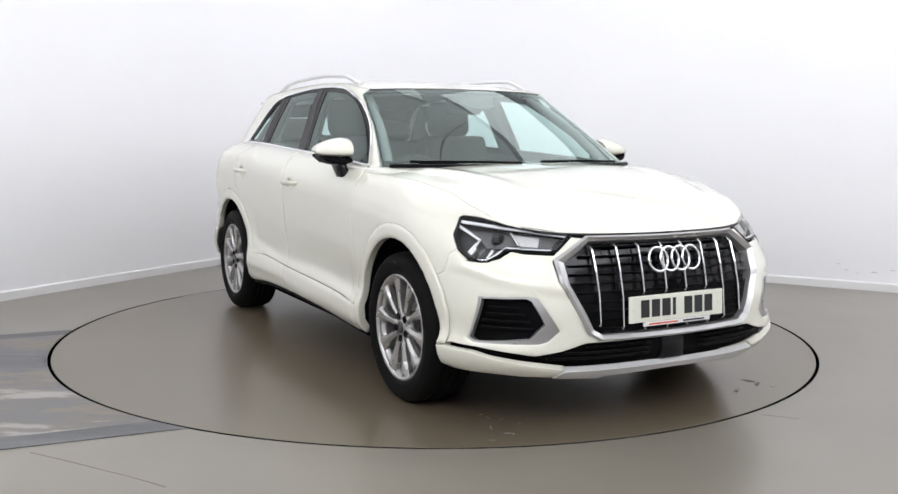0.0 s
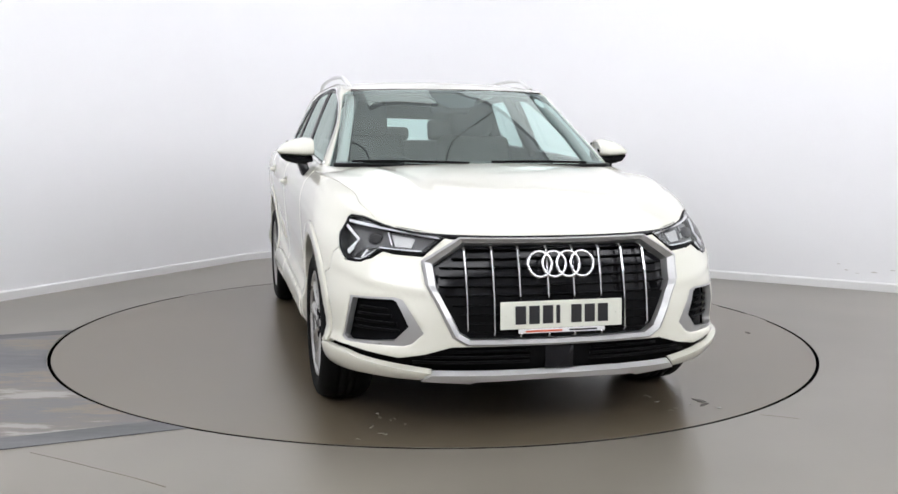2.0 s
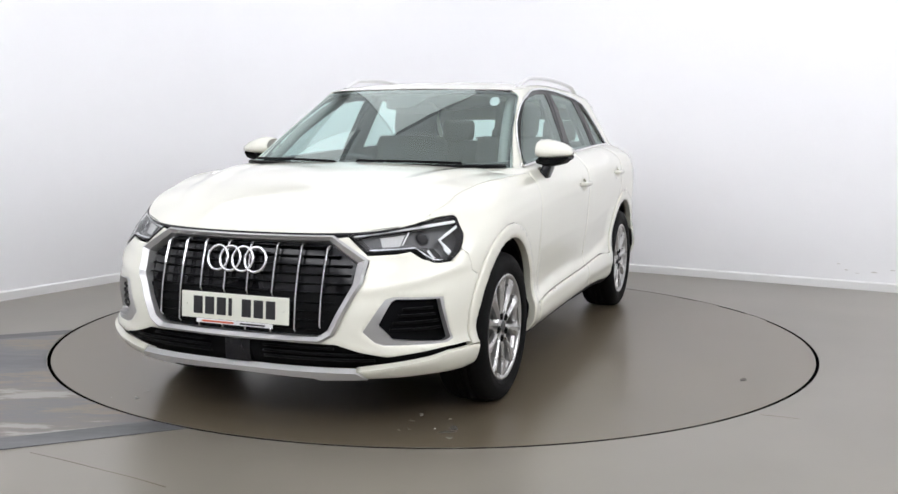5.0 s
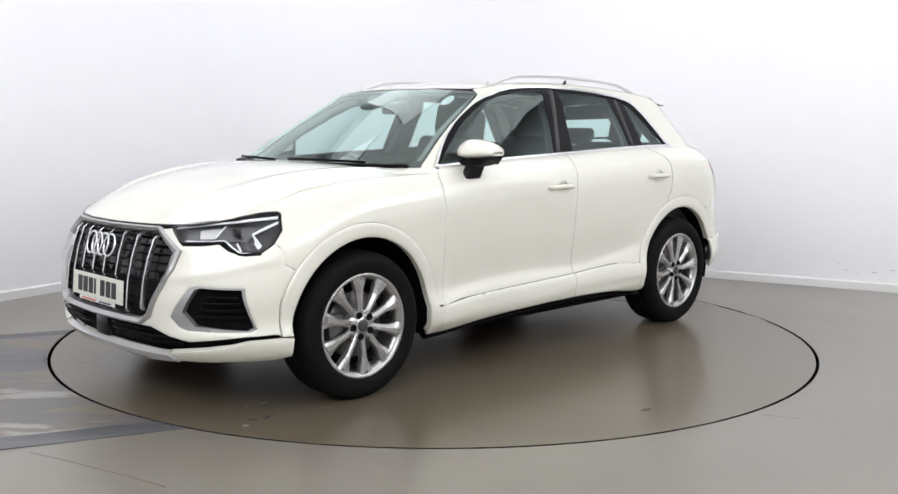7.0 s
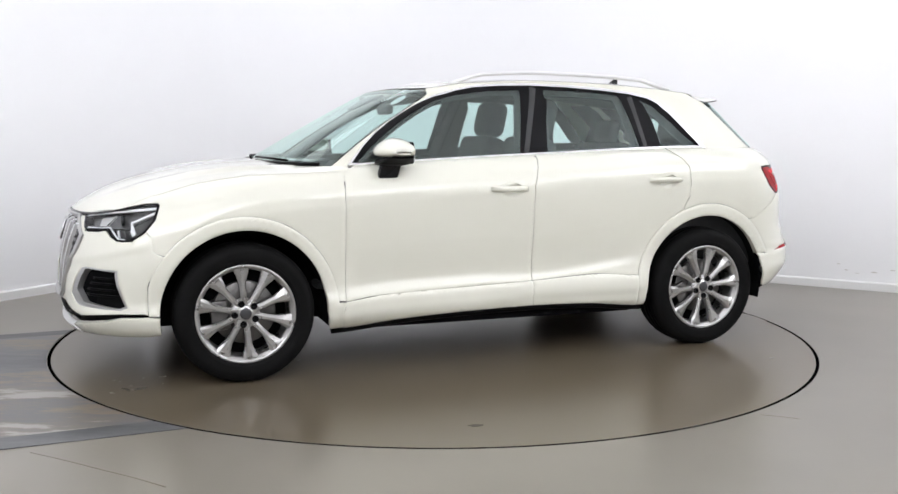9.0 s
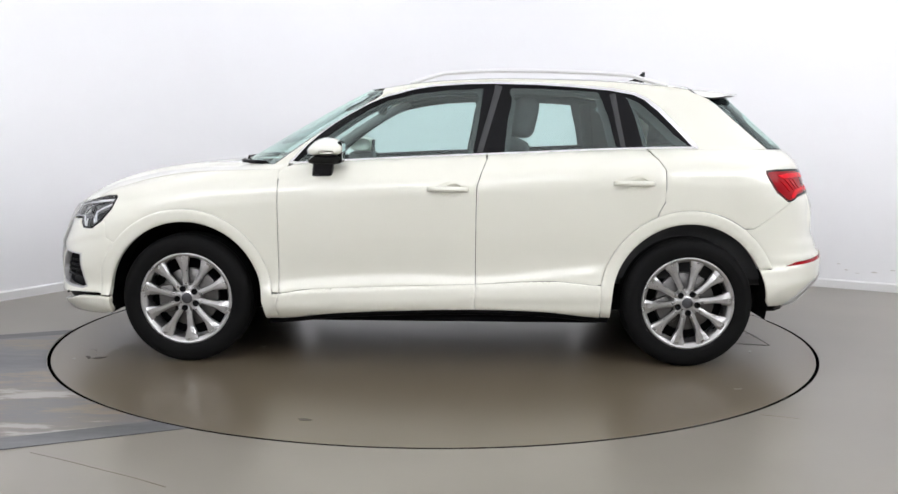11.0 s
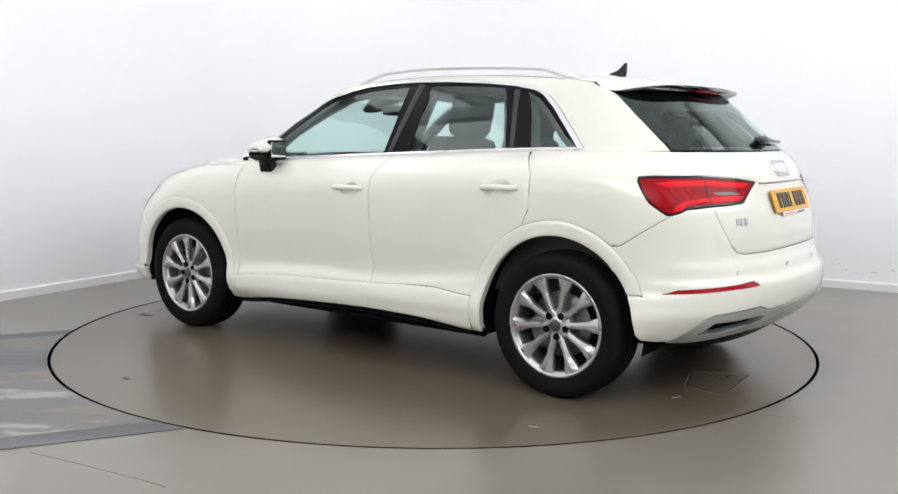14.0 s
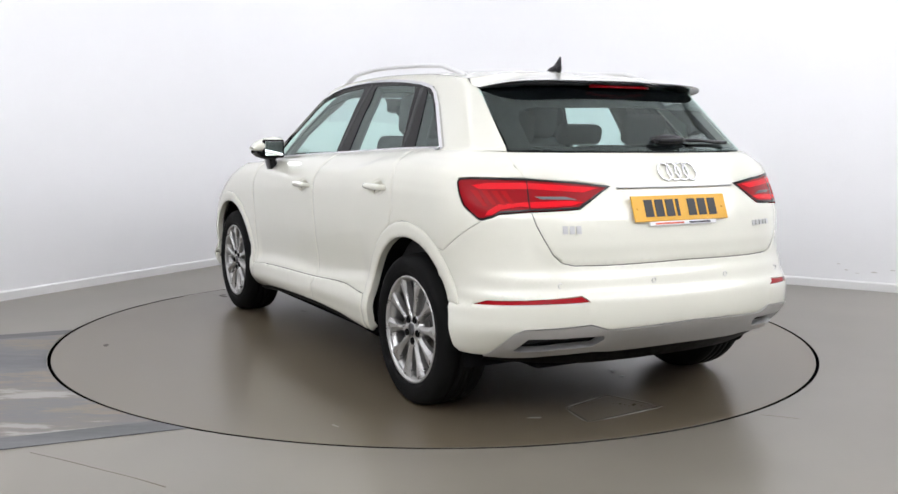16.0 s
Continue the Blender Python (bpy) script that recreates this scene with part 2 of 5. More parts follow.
R_DISC = 2.243
TRACK_DIR, TRACK_TURN = Vector((0.921, 0.39, 0)), math.degrees(math.atan2(0.39, 0.921))


def band(name, lo, hi, mat, label, z):
    """A strip of the worn drive-on track, cut round at the turntable; lo and hi are its offsets across."""
    nrm = Vector((-TRACK_DIR.y, TRACK_DIR.x, 0))
    vs, fs = [], []
    n = 24
    for i in range(n + 1):
        o = lo + (hi - lo) * i / n
        s1 = -math.sqrt(max(0.0, (R_DISC + 0.022) ** 2 - o * o))
        for s in (s1, s1 - 0.5, -6.0):
            p = TRACK_DIR * s + nrm * o
            vs.append((p.x, p.y, z))
    for i in range(n):
        for j in range(2):
            a = i * 3 + j
            fs.append((a, a + 1, a + 4, a + 3))
    bm = bmesh.new()
    me = bpy.data.meshes.new("tmp")
    me.from_pydata(vs, [], fs)
    bm.from_mesh(me)
    r = bmesh.ops.extrude_face_region(bm, geom=bm.faces[:])
    bmesh.ops.translate(bm, vec=(0, 0, -z + 0.0005), verts=[v for v in r["geom"] if isinstance(v, bmesh.types.BMVert)])
    return tagged(part(name, bm, mat, None), label, "floor", kind="structure")


def build_turntable():
    disc = tagged(new("turntable"), "round grey motor turntable flush with the studio floor", "turntable")
    n = 200
    v, f = lathe([(0.0005, 0.0), (1.2, 0.0), (R_DISC - 0.001, 0.0), (R_DISC, -0.001), (R_DISC, -0.055)], n, "z")
    ob = mesh_object("platform", v, f, DISC, disc, smooth=False)
    ob.data.materials.append(BLACK_GAP)
    for q in ob.data.polygons[3 * n:]:
        q.material_index = 1
    rnd = random.Random(4)
    def mark(pts, mat, label, top=0.0022):
        bm = bmesh.new()
        face = bm.faces.new([bm.verts.new((a, b, top)) for a, b in pts])
        r = bmesh.ops.extrude_face_region(bm, geom=[face])
        bmesh.ops.translate(bm, vec=(0, 0, -0.0016), verts=[q for q in r["geom"] if isinstance(q, bmesh.types.BMVert)])
        part("worn_patch" if mat is PATCH else "fleck", bm, mat, disc, label)

    spots = [(-1.52, 1.32, 0.03, 0), (-1.336, -0.324, 0.055, 0), (0.98, 0.51, 0.03, 0), (-1.825, 0.508, 0.035, 0), (1.82, 0.83, 0.05, 1), (1.88, 0.825, 0.04, 1), (0.51, 1.90, 0.045, 1), (-1.45, -0.30, 0.03, 0)]
    for cx, cy in ((1.80, 0.76), (1.84, -0.71)):
        spots += [(cx + rnd.uniform(-0.17, 0.17), cy + rnd.uniform(-0.16, 0.16), rnd.uniform(0.006, 0.018), 0) for _ in range(11)]
    for x, y, s, dark in spots:
        w = rnd.uniform(0, 3.14)
        pts = []
        for t in [k * 0.785 for k in range(8)]:
            a, b = s * rnd.uniform(0.5, 1) * math.cos(t), 0.4 * s * rnd.uniform(0.4, 1) * math.sin(t)
            pts.append((x + a * math.cos(w) - b * math.sin(w), y + a * math.sin(w) + b * math.cos(w)))
        mark(pts, SCUFF if dark else FLECK, "dark scuff" if dark else "pale fleck of dirt")
    # a worn rectangular patch near the rim, with a scratched outline
    quad = [Vector(p) for p in ((-1.70, 0.0), (-1.96, -0.10), (-1.99, 0.34), (-1.78, 0.30))]
    mark([tuple(q) for q in quad], PATCH, "worn darker rectangular patch", 0.0018)
    for k in range(4):
        a, b = quad[k], quad[(k + 1) % 4]
        n = Vector((a.y - b.y, b.x - a.x)).normalized() * 0.006
        mark([tuple(a + n), tuple(a - n), tuple(b - n * 0.5), tuple(b + n * 0.7)], SCUFF, "dark scratch round the patch", 0.0026)
        m = n * 1.5
        mark([tuple(a.lerp(b, 0.1) + m + n * 0.6), tuple(a.lerp(b, 0.1) + m), tuple(a.lerp(b, 0.8) + m), tuple(a.lerp(b, 0.8) + m + n * 0.6)], FLECK, "pale scratch round the patch", 0.0026)
    return disc


build_room()
band("floor_track", -1.30, 0.70, TRACK, "worn brown and grey drive-on floor strip", 0.004)
band("track_border_near", -1.45, -1.30, TRACK_EDGE, "dark grey border of the worn floor strip", 0.004)
band("track_border_far", 0.70, 0.83, TRACK_EDGE, "dark grey border of the worn floor strip", 0.004)


# softbox out of view, assumed as the source of the studio's light
def unseen_softbox(light):
    lamp = tagged(new("unseen_softbox"), "unseen long white softbox lamp added under the ceiling", "ceiling lamp", "studio softbox lamps")
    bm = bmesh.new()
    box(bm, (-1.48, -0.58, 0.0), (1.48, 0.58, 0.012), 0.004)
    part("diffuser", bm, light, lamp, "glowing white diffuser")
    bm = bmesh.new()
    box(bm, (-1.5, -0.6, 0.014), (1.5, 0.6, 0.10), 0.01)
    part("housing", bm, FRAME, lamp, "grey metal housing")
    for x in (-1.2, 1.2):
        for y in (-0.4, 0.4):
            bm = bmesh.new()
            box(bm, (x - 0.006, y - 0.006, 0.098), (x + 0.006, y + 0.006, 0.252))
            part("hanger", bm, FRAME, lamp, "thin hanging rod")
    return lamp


LAMP = unseen_softbox(LIGHT)
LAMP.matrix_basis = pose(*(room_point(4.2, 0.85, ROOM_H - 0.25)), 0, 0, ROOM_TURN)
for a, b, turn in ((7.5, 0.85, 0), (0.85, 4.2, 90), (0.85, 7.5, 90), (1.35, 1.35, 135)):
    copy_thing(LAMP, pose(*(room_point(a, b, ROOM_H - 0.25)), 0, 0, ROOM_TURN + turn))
# added unseen fill lamps along the two near walls lean towards the turntable
LEANING_FILL = unseen_softbox(FILL_LIGHT)
LEANING_FILL.matrix_basis = look(room_point(3.0, 8.9, ROOM_H - 0.85), (0, 0, 0.7))
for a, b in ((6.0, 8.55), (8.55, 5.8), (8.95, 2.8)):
    copy_thing(LEANING_FILL, look(room_point(a, b, ROOM_H - 0.85), (0, 0, 0.7)))


def added_panel():
    """A square flat panel, added unseen against the ceiling to even out windscreen reflections."""
    panel = tagged(new("added_panel"), "unseen square glowing white panel added on the ceiling", "ceiling lamp", "studio ceiling panels")
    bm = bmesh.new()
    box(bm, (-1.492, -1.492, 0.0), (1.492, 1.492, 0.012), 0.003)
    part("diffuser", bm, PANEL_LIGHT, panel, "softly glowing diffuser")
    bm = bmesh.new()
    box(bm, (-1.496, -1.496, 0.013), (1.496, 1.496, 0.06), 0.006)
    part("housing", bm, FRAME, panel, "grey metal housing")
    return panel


# added glow covers most of the ceiling, out of view
PANEL = added_panel()
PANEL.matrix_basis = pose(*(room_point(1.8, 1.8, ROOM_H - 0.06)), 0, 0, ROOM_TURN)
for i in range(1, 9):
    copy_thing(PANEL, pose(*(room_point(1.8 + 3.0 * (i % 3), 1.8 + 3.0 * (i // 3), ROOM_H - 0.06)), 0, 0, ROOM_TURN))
# faint rubbed marks low on the wall
rnd = random.Random(7)
for a, z, s in ((5.26, 0.155, 0.030), (5.34, 0.135, 0.024), (5.47, 0.150, 0.035), (5.60, 0.175, 0.028), (5.20, 0.20, 0.02)):
    bm = bmesh.new()
    ring = [(a + s * rnd.uniform(0.5, 1) * math.cos(t), z + 0.22 * s * rnd.uniform(0.4, 1) * math.sin(t)) for t in [k * 0.785 for k in range(8)]]
    vs = [[bm.verts.new(room_point(u, d, w)) for u, w in ring] for d in (0.0012, 0.0002)]
    bm.faces.new(vs[0])
    for k in range(8):
        bm.faces.new((vs[0][k], vs[0][(k + 1) % 8], vs[1][(k + 1) % 8], vs[1][k]))
    tagged(part("wall_mark", bm, WALL_MARK, None), "faint grey rubbed mark low on the white wall", "scuff mark", "wall marks", "structure")
# hairline marks in the floor beside the turntable
for marks in (((-1.56, -2.31), (-1.39, -2.40), (-1.215, -2.50), (-1.08, -2.575), (-0.94, -2.665)), ((1.45, -1.79), (1.53, -1.815), (1.60, -1.85))):
    v, f = tube([(x, y, 0.0) for x, y in marks], 0.0024, 6, flat=0.5)
    tagged(mesh_object("floor_mark", v, f, CRACK), "thin brown hairline mark in the grey floor", "scuff mark", "floor marks", "structure")
# where dirt has filled the joint at the back of the turntable
for a0, a1 in ((9.0, 16.0), (24.0, 30.0), (35.0, 148.0)):
    n = max(4, int(a1 - a0))
    vs = [(r * math.cos(radians(a0 + (a1 - a0) * i / n)), r * math.sin(radians(a0 + (a1 - a0) * i / n)), z) for r, z in ((R_DISC + 0.003, -0.05), (R_DISC + 0.003, -0.002), (R_DISC + 0.0175, -0.002)) for i in range(n + 1)]
    fs = [(k * (n + 1) + i, k * (n + 1) + i + 1, (k + 1) * (n + 1) + i + 1, (k + 1) * (n + 1) + i) for k in range(2) for i in range(n)]
    tagged(mesh_object("joint_filling", vs, fs, FLOOR, smooth=False), "grey dirt filling the turntable joint", "floor joint", kind="structure")
TABLE = build_turntable()

# ---- car body shape: smooth profiles in car space (x forward, y left, z up, origin on the floor between the axles) ----
def profile(*pairs):
    """A smooth monotone curve through (key, value) pairs."""
    ks = [p[0] for p in pairs]
    vs = [p[1] for p in pairs]
    d = [(vs[i + 1] - vs[i]) / (ks[i + 1] - ks[i]) for i in range(len(ks) - 1)]
    m = [d[0]] + [0.0 if a * b <= 0 else 2 * a * b / (a + b) for a, b in zip(d, d[1:])] + [d[-1]]

    def value(k):
        if k <= ks[0]:
            return vs[0] + m[0] * max(k - ks[0], -0.15)
        if k >= ks[-1]:
            return vs[-1] + m[-1] * min(k - ks[-1], 0.15)
        i = 0
        while k > ks[i + 1]:
            i += 1
        h = ks[i + 1] - ks[i]
        t = (k - ks[i]) / h
        return (vs[i] * (1 + 2 * t) * (1 - t) ** 2 + m[i] * h * t * (1 - t) ** 2
                + vs[i + 1] * t * t * (3 - 2 * t) + m[i + 1] * h * t * t * (t - 1))
    return value


nose_x = profile((0.2, 2.10), (0.27, 2.18), (0.36, 2.215), (0.5, 2.215), (0.6, 2.20), (0.72, 2.175), (0.82, 2.135), (0.9, 2.07), (1.0, 1.93))
tail_x = profile((0.2, -1.93), (0.3, -2.07), (0.36, -2.135), (0.42, -2.188), (0.47, -2.222), (0.53, -2.228), (0.584, -2.224), (0.604, -2.204), (0.67, -2.176), (0.75, -2.160), (0.88, -2.146), (0.97, -2.110), (1.04, -2.082), (1.10, -2.045), (1.17, -1.978), (1.30, -1.832), (1.435, -1.68), (1.55, -1.55))
screen_x = profile((1.0, 1.28), (1.085, 1.13), (1.28, 0.80), (1.42, 0.545), (1.49, 0.40), (1.53, 0.28))
low_width = profile((0.2, 0.80), (0.26, 0.875), (0.31, 0.905), (0.38, 0.912), (0.43, 0.898), (0.48, 0.892), (0.6, 0.900), (0.78, 0.913), (0.87, 0.917), (0.92, 0.910), (0.97, 0.892), (1.02, 0.865), (1.05, 0.840), (1.07, 0.80))
high_width = profile((1.0, 0.815), (1.07, 0.79), (1.17, 0.752), (1.3, 0.700), (1.42, 0.648), (1.5, 0.605), (1.56, 0.55))
belt_rise = profile((-2.2, 0.10), (-1.34, 0.095), (-0.3, 0.055), (0.75, 0.0), (1.2, -0.035), (1.7, -0.12), (2.0, -0.16))
front_len = profile((0.2, 0.60), (0.5, 0.60), (0.7, 0.66), (0.9, 0.72))
screen_len = profile((1.0, 0.44), (1.07, 0.425), (1.26, 0.385), (1.42, 0.31), (1.47, 0.25), (1.53, 0.22))
rear_len = profile((0.2, 0.56), (0.95, 0.562), (1.1, 0.585), (1.17, 0.590), (1.28, 0.52), (1.435, 0.40))


def tail_power(z):
    t = min(1.0, max(0.0, (z - 1.0) / 0.17))
    return 2.5 + 0.5 * t * t * (3 - 2 * t)


def belt(x):
    return 1.07 + belt_rise(x)


def side_width(x, z):
    """Half width of the straight flank at x, z."""
    b = belt(x)
    if z >= b:
        return high_width(z)
    k = z - belt_rise(x) if z > 0.6 else z - belt_rise(x) * max(0.0, (z - 0.3) / 0.3)
    t = min(1.0, max(0.0, (k - 0.97) / 0.10))
    return low_width(k) + (high_width(b) - 0.80) * t * t * (3 - 2 * t)


def corner(x, z, upper=False):
    """Factor by which the corners draw the flank in at x, z."""
    xf = screen_x(z) if upper else nose_x(z)
    lf, nf = (screen_len(z), 2.5) if upper else (front_len(z), 2.2 + 0.4 * max(0.0, min(1.0, (0.85 - z) / 0.4)))
    xr, lr, nr = tail_x(z), rear_len(z), tail_power(z)
    f = 1.0
    if x > xf - lf:
        f *= max(0.0, 1 - min(1.0, (x - xf + lf) / lf) ** nf) ** (1 / nf)
    if x < xr + lr:
        f *= max(0.0, 1 - min(1.0, (xr + lr - x) / lr) ** nr) ** (1 / nr)
    return f


def wrap(front, p, z, upper=False):
    """The skin at the distance p along the outline from the middle of the front (or rear), at z; p < 0 is the right side."""
    s, p = (1 if p >= 0 else -1), abs(p)
    if front:
        e = screen_x(z) if upper else nose_x(z)
        ln, n = (screen_len(z), 2.5) if upper else (front_len(z), 2.2 + 0.4 * max(0.0, min(1.0, (0.85 - z) / 0.4)))
    else:
        e, ln, n = tail_x(z), rear_len(z), tail_power(z)
    if p < 1.2:
        a = p / 1.2 * math.pi / 2
        dx = ln * max(0.0, math.cos(a)) ** (2 / n)
    else:
        dx = -(p - 1.2)
    x = e - ln + dx if front else e + ln - dx
    return (x, s * side_width(x, z) * corner(x, z, upper), z)


def p_of_x(front, x, z, upper=False):
    lo, hi = 0.0, 6.0
    for _ in range(40):
        m = (lo + hi) / 2
        if (wrap(front, m, z, upper)[0] > x) == front:
            lo = m
        else:
            hi = m
    return lo


def p_of_y(front, y, z, upper=False):
    lo, hi = 0.0, 1.2
    for _ in range(40):
        m = (lo + hi) / 2
        if wrap(front, m, z, upper)[1] < abs(y):
            lo = m
        else:
            hi = m
    return lo if y >= 0 else -lo


# ---- skin panels ----
from mathutils.geometry import delaunay_2d_cdt


def tent(d, up, down):
    """A ridge: 1 at d = 0, falling to 0 at up above it and at down below it."""
    return max(0.0, 1 - d / up) if d >= 0 else max(0.0, 1 + d / down)


def ease(a, b, v):
    """0 at a, 1 at b, smooth between."""
    t = min(1.0, max(0.0, (v - a) / (b - a)))
    return t * t * (3 - 2 * t)


front_shoulder = profile((-0.30, 0.985), (0.10, 0.978), (0.56, 0.981), (0.86, 0.985), (1.04, 0.981), (1.36, 0.945), (1.49, 0.914), (1.75, 0.868))
rear_shoulder = profile((-1.70, 1.078), (-1.37, 1.095), (-1.145, 1.106), (-0.97, 1.091), (-0.825, 1.057), (-0.68, 1.036), (-0.41, 1.029), (-0.1, 1.022))
hollow = profile((-0.95, 0.565), (-0.84, 0.550), (-0.69, 0.530), (-0.2, 0.478), (0.10, 0.488), (0.41, 0.480), (0.84, 0.445))
trim_ridge = profile((-0.90, 0.372), (-0.21, 0.370), (-0.10, 0.350), (0.41, 0.334), (0.66, 0.325), (0.86, 0.312))
nose_ridge = profile((0.45, 0.600), (0.62, 0.617), (0.75, 0.645), (0.85, 0.685), (0.92, 0.70))
bumper_step = profile((-2.2, 0.592), (-2.05, 0.575), (-1.95, 0.553), (-1.736, 0.528))


def relief(q, n):
    """How far the pressed lines of the bodywork stand out of (or into) its smooth shape."""
    x, y, z, side = q.x, abs(q.y), q.z, abs(n.y)
    r = 0.0
    if side > 0.3:
        if x > -0.35:
            r += 0.006 * tent(z - front_shoulder(x), 0.04, 0.10) * ease(-0.32, 0.25, x) * (1 - ease(1.58, 1.72, x))
        if x < -0.12:
            r += 0.007 * tent(z - rear_shoulder(x), 0.034, 0.09) * ease(-0.14, -0.45, x) * (1 - ease(-1.60, -1.72, x))
        if -0.95 < x < 0.86:
            r -= 0.013 * tent(z - hollow(x), 0.20, 0.045) * ease(-0.95, -0.8, x) * (1 - ease(0.76, 0.86, x))
            r += 0.006 * tent(z - trim_ridge(x), 0.045, 0.035)
        if x < -1.70:
            r += 0.012 * (1 - ease(-0.005, 0.005, z - bumper_step(x))) * side * ease(0.30, 0.36, z)
    if x > 1.6 and 0.40 < y:
        r += 0.008 * tent(z - nose_ridge(y), 0.06, 0.03) * ease(0.44, 0.52, y) * (1 - ease(0.84, 0.90, y))
    if x < -1.8:
        r += 0.009 * tent(z - 0.785, 0.10, 0.075) * (1 - ease(0.64, 0.70, y))
        r += 0.007 * tent(z - 0.655, 0.035, 0.05) * (1 - ease(0.80, 0.88, y))
    return r


def skin_point(front, p, z, lift=0.0, upper=False):
    """A point of the skin raised by lift along its normal."""
    e = 0.004
    a, b = Vector(wrap(front, p - e, z, upper)), Vector(wrap(front, p + e, z, upper))
    c, d = Vector(wrap(front, p, z - e, upper)), Vector(wrap(front, p, z + e, upper))
    n = (b - a).cross(d - c)
    if not front:
        n = -n
    q = Vector(wrap(front, p, z, upper))
    if n.length < 1e-12:
        return q
    n.normalize()
    return q + n * (lift if upper else lift + relief(q, n))


def inside(poly, x, y):
    c = False
    j = len(poly) - 1
    for i in range(len(poly)):
        (xi, yi), (xj, yj) = poly[i], poly[j]
        if (yi > y) != (yj > y) and x < (xj - xi) * (y - yi) / (yj - yi) + xi:
            c = not c
        j = i
    return c


def fine(poly, step):
    """The closed outline with its long edges split."""
    out = []
    for i, a in enumerate(poly):
        b = poly[(i + 1) % len(poly)]
        n = max(1, int(math.hypot(b[0] - a[0], b[1] - a[1]) / step))
        out += [(a[0] + (b[0] - a[0]) * k / n, a[1] + (b[1] - a[1]) * k / n) for k in range(n)]
    return out


def sheet(name, place, poly, mat, parent, holes=(), step=0.03, rim=0.014, label="", roll=None):
    """A panel cut from a surface: place(u, v, lift) maps the flat outline poly, less its holes, into space. Its edges are rounded off by roll and fold inwards by rim."""
    if mat is PAINT:
        step = min(step, 0.017)
        roll = 0.0025 if roll is None else roll
    roll = roll or 0.0
    rings = [fine(r, step) for r in (poly, *holes)]
    pts, edges = [], []
    for r in rings:
        o = len(pts)
        pts += r
        edges += [(o + i, o + (i + 1) % len(r)) for i in range(len(r))]
    count_ring = len(pts)
    ring_xy = np.array(pts)

    def clear(u, v, gap):
        return inside(rings[0], u, v) and not any(inside(h, u, v) for h in rings[1:]) and ((ring_xy - (u, v)) ** 2).sum(1).min() > gap * gap
    if roll:
        for r in rings:
            for d in (0.006, -0.006):
                pts += [q for q in shrink(r, d) if clear(*q, 0.0045)]
    us, vs_ = [p[0] for p in rings[0]], [p[1] for p in rings[0]]
    u = min(us) + step / 2
    row = 0
    keep_off = max(0.45 * step, 0.012 if roll else 0.0)
    while u < max(us):
        v = min(vs_) + step * (0.5 if row % 2 else 0.9)
        while v < max(vs_):
            if clear(u, v, keep_off):
                pts.append((u, v))
            v += step
        u += step * 0.87
        row += 1
    co, ed, fa = delaunay_2d_cdt([Vector(p) for p in pts], edges, [], 0, 1e-6)[:3]
    on_edge = {(round(a, 5), round(b, 5)) for a, b in pts[:count_ring]} if roll else ()
    flat = [(c.x, c.y) for c in co]
    keep = []
    for f in fa:
        x, y = sum(flat[i][0] for i in f) / 3, sum(flat[i][1] for i in f) / 3
        if inside(rings[0], x, y) and not any(inside(h, x, y) for h in rings[1:]):
            keep.append(tuple(f))
    top = [place(a, b, -roll if (round(a, 5), round(b, 5)) in on_edge else 0.0) for a, b in flat]
    n = len(top)
    count = {}
    for f in keep:
        for i in range(3):
            a, b = f[i], f[(i + 1) % 3]
            count[(a, b)] = 1
    border = [e for e in count if (e[1], e[0]) not in count]
    c = place(*flat[keep[0][0]], 0.05)
    f = keep[0]
    nn = (top[f[1]] - top[f[0]]).cross(top[f[2]] - top[f[0]])
    flip = nn.dot(c - top[f[0]]) < 0
    verts, faces = list(top), [f[::-1] if flip else f for f in keep]
    if rim:
        low, here = {}, {}
        for a, b in border:
            for k in (a, b):
                if k not in low:
                    here[k] = len(verts)
                    verts.append(top[k])
                    low[k] = len(verts)
                    verts.append(place(*flat[k], -rim))
            q = (here[a], low[a], low[b], here[b])
            faces.append(q[::-1] if flip else q)
    ob = mesh_object(name, verts, faces, mat, parent, label)
    return ob


def skin(name, poly, mat, parent, front=True, side=1, lift=0.0, upper=False, **more):
    """A panel on the car's skin; poly holds (p, z) pairs, side = -1 mirrors it to the right side."""
    def place(p, z, d):
        q = skin_point(front, p, z, lift + d, upper)
        return Vector((q.x, q.y * side, q.z))
    return sheet(name, place, poly, mat, parent, **more)


def dense(pts, step=0.03):
    """An open line with its long stretches split."""
    out = [tuple(pts[0])]
    for a, b in zip(pts, pts[1:]):
        n = max(1, int(math.hypot(b[0] - a[0], b[1] - a[1]) / step))
        out += [(a[0] + (b[0] - a[0]) * k / n, a[1] + (b[1] - a[1]) * k / n) for k in range(1, n + 1)]
    return out


def fy(pts, front=True, upper=False):
    """Outline given in (y, z) of the front or rear face."""
    return [(p_of_y(front, y, z, upper), z) for y, z in dense(pts)]


def sx(pts, front=True, upper=False):
    """Outline given in (x, z) of the flank."""
    return [(p_of_x(front, x, z, upper), z) for x, z in dense(pts)]


def both(pts):
    """A left half outline from the middle outwards and back, made whole."""
    return pts + [(-a, b) for a, b in reversed(pts) if abs(a) > 1e-9]


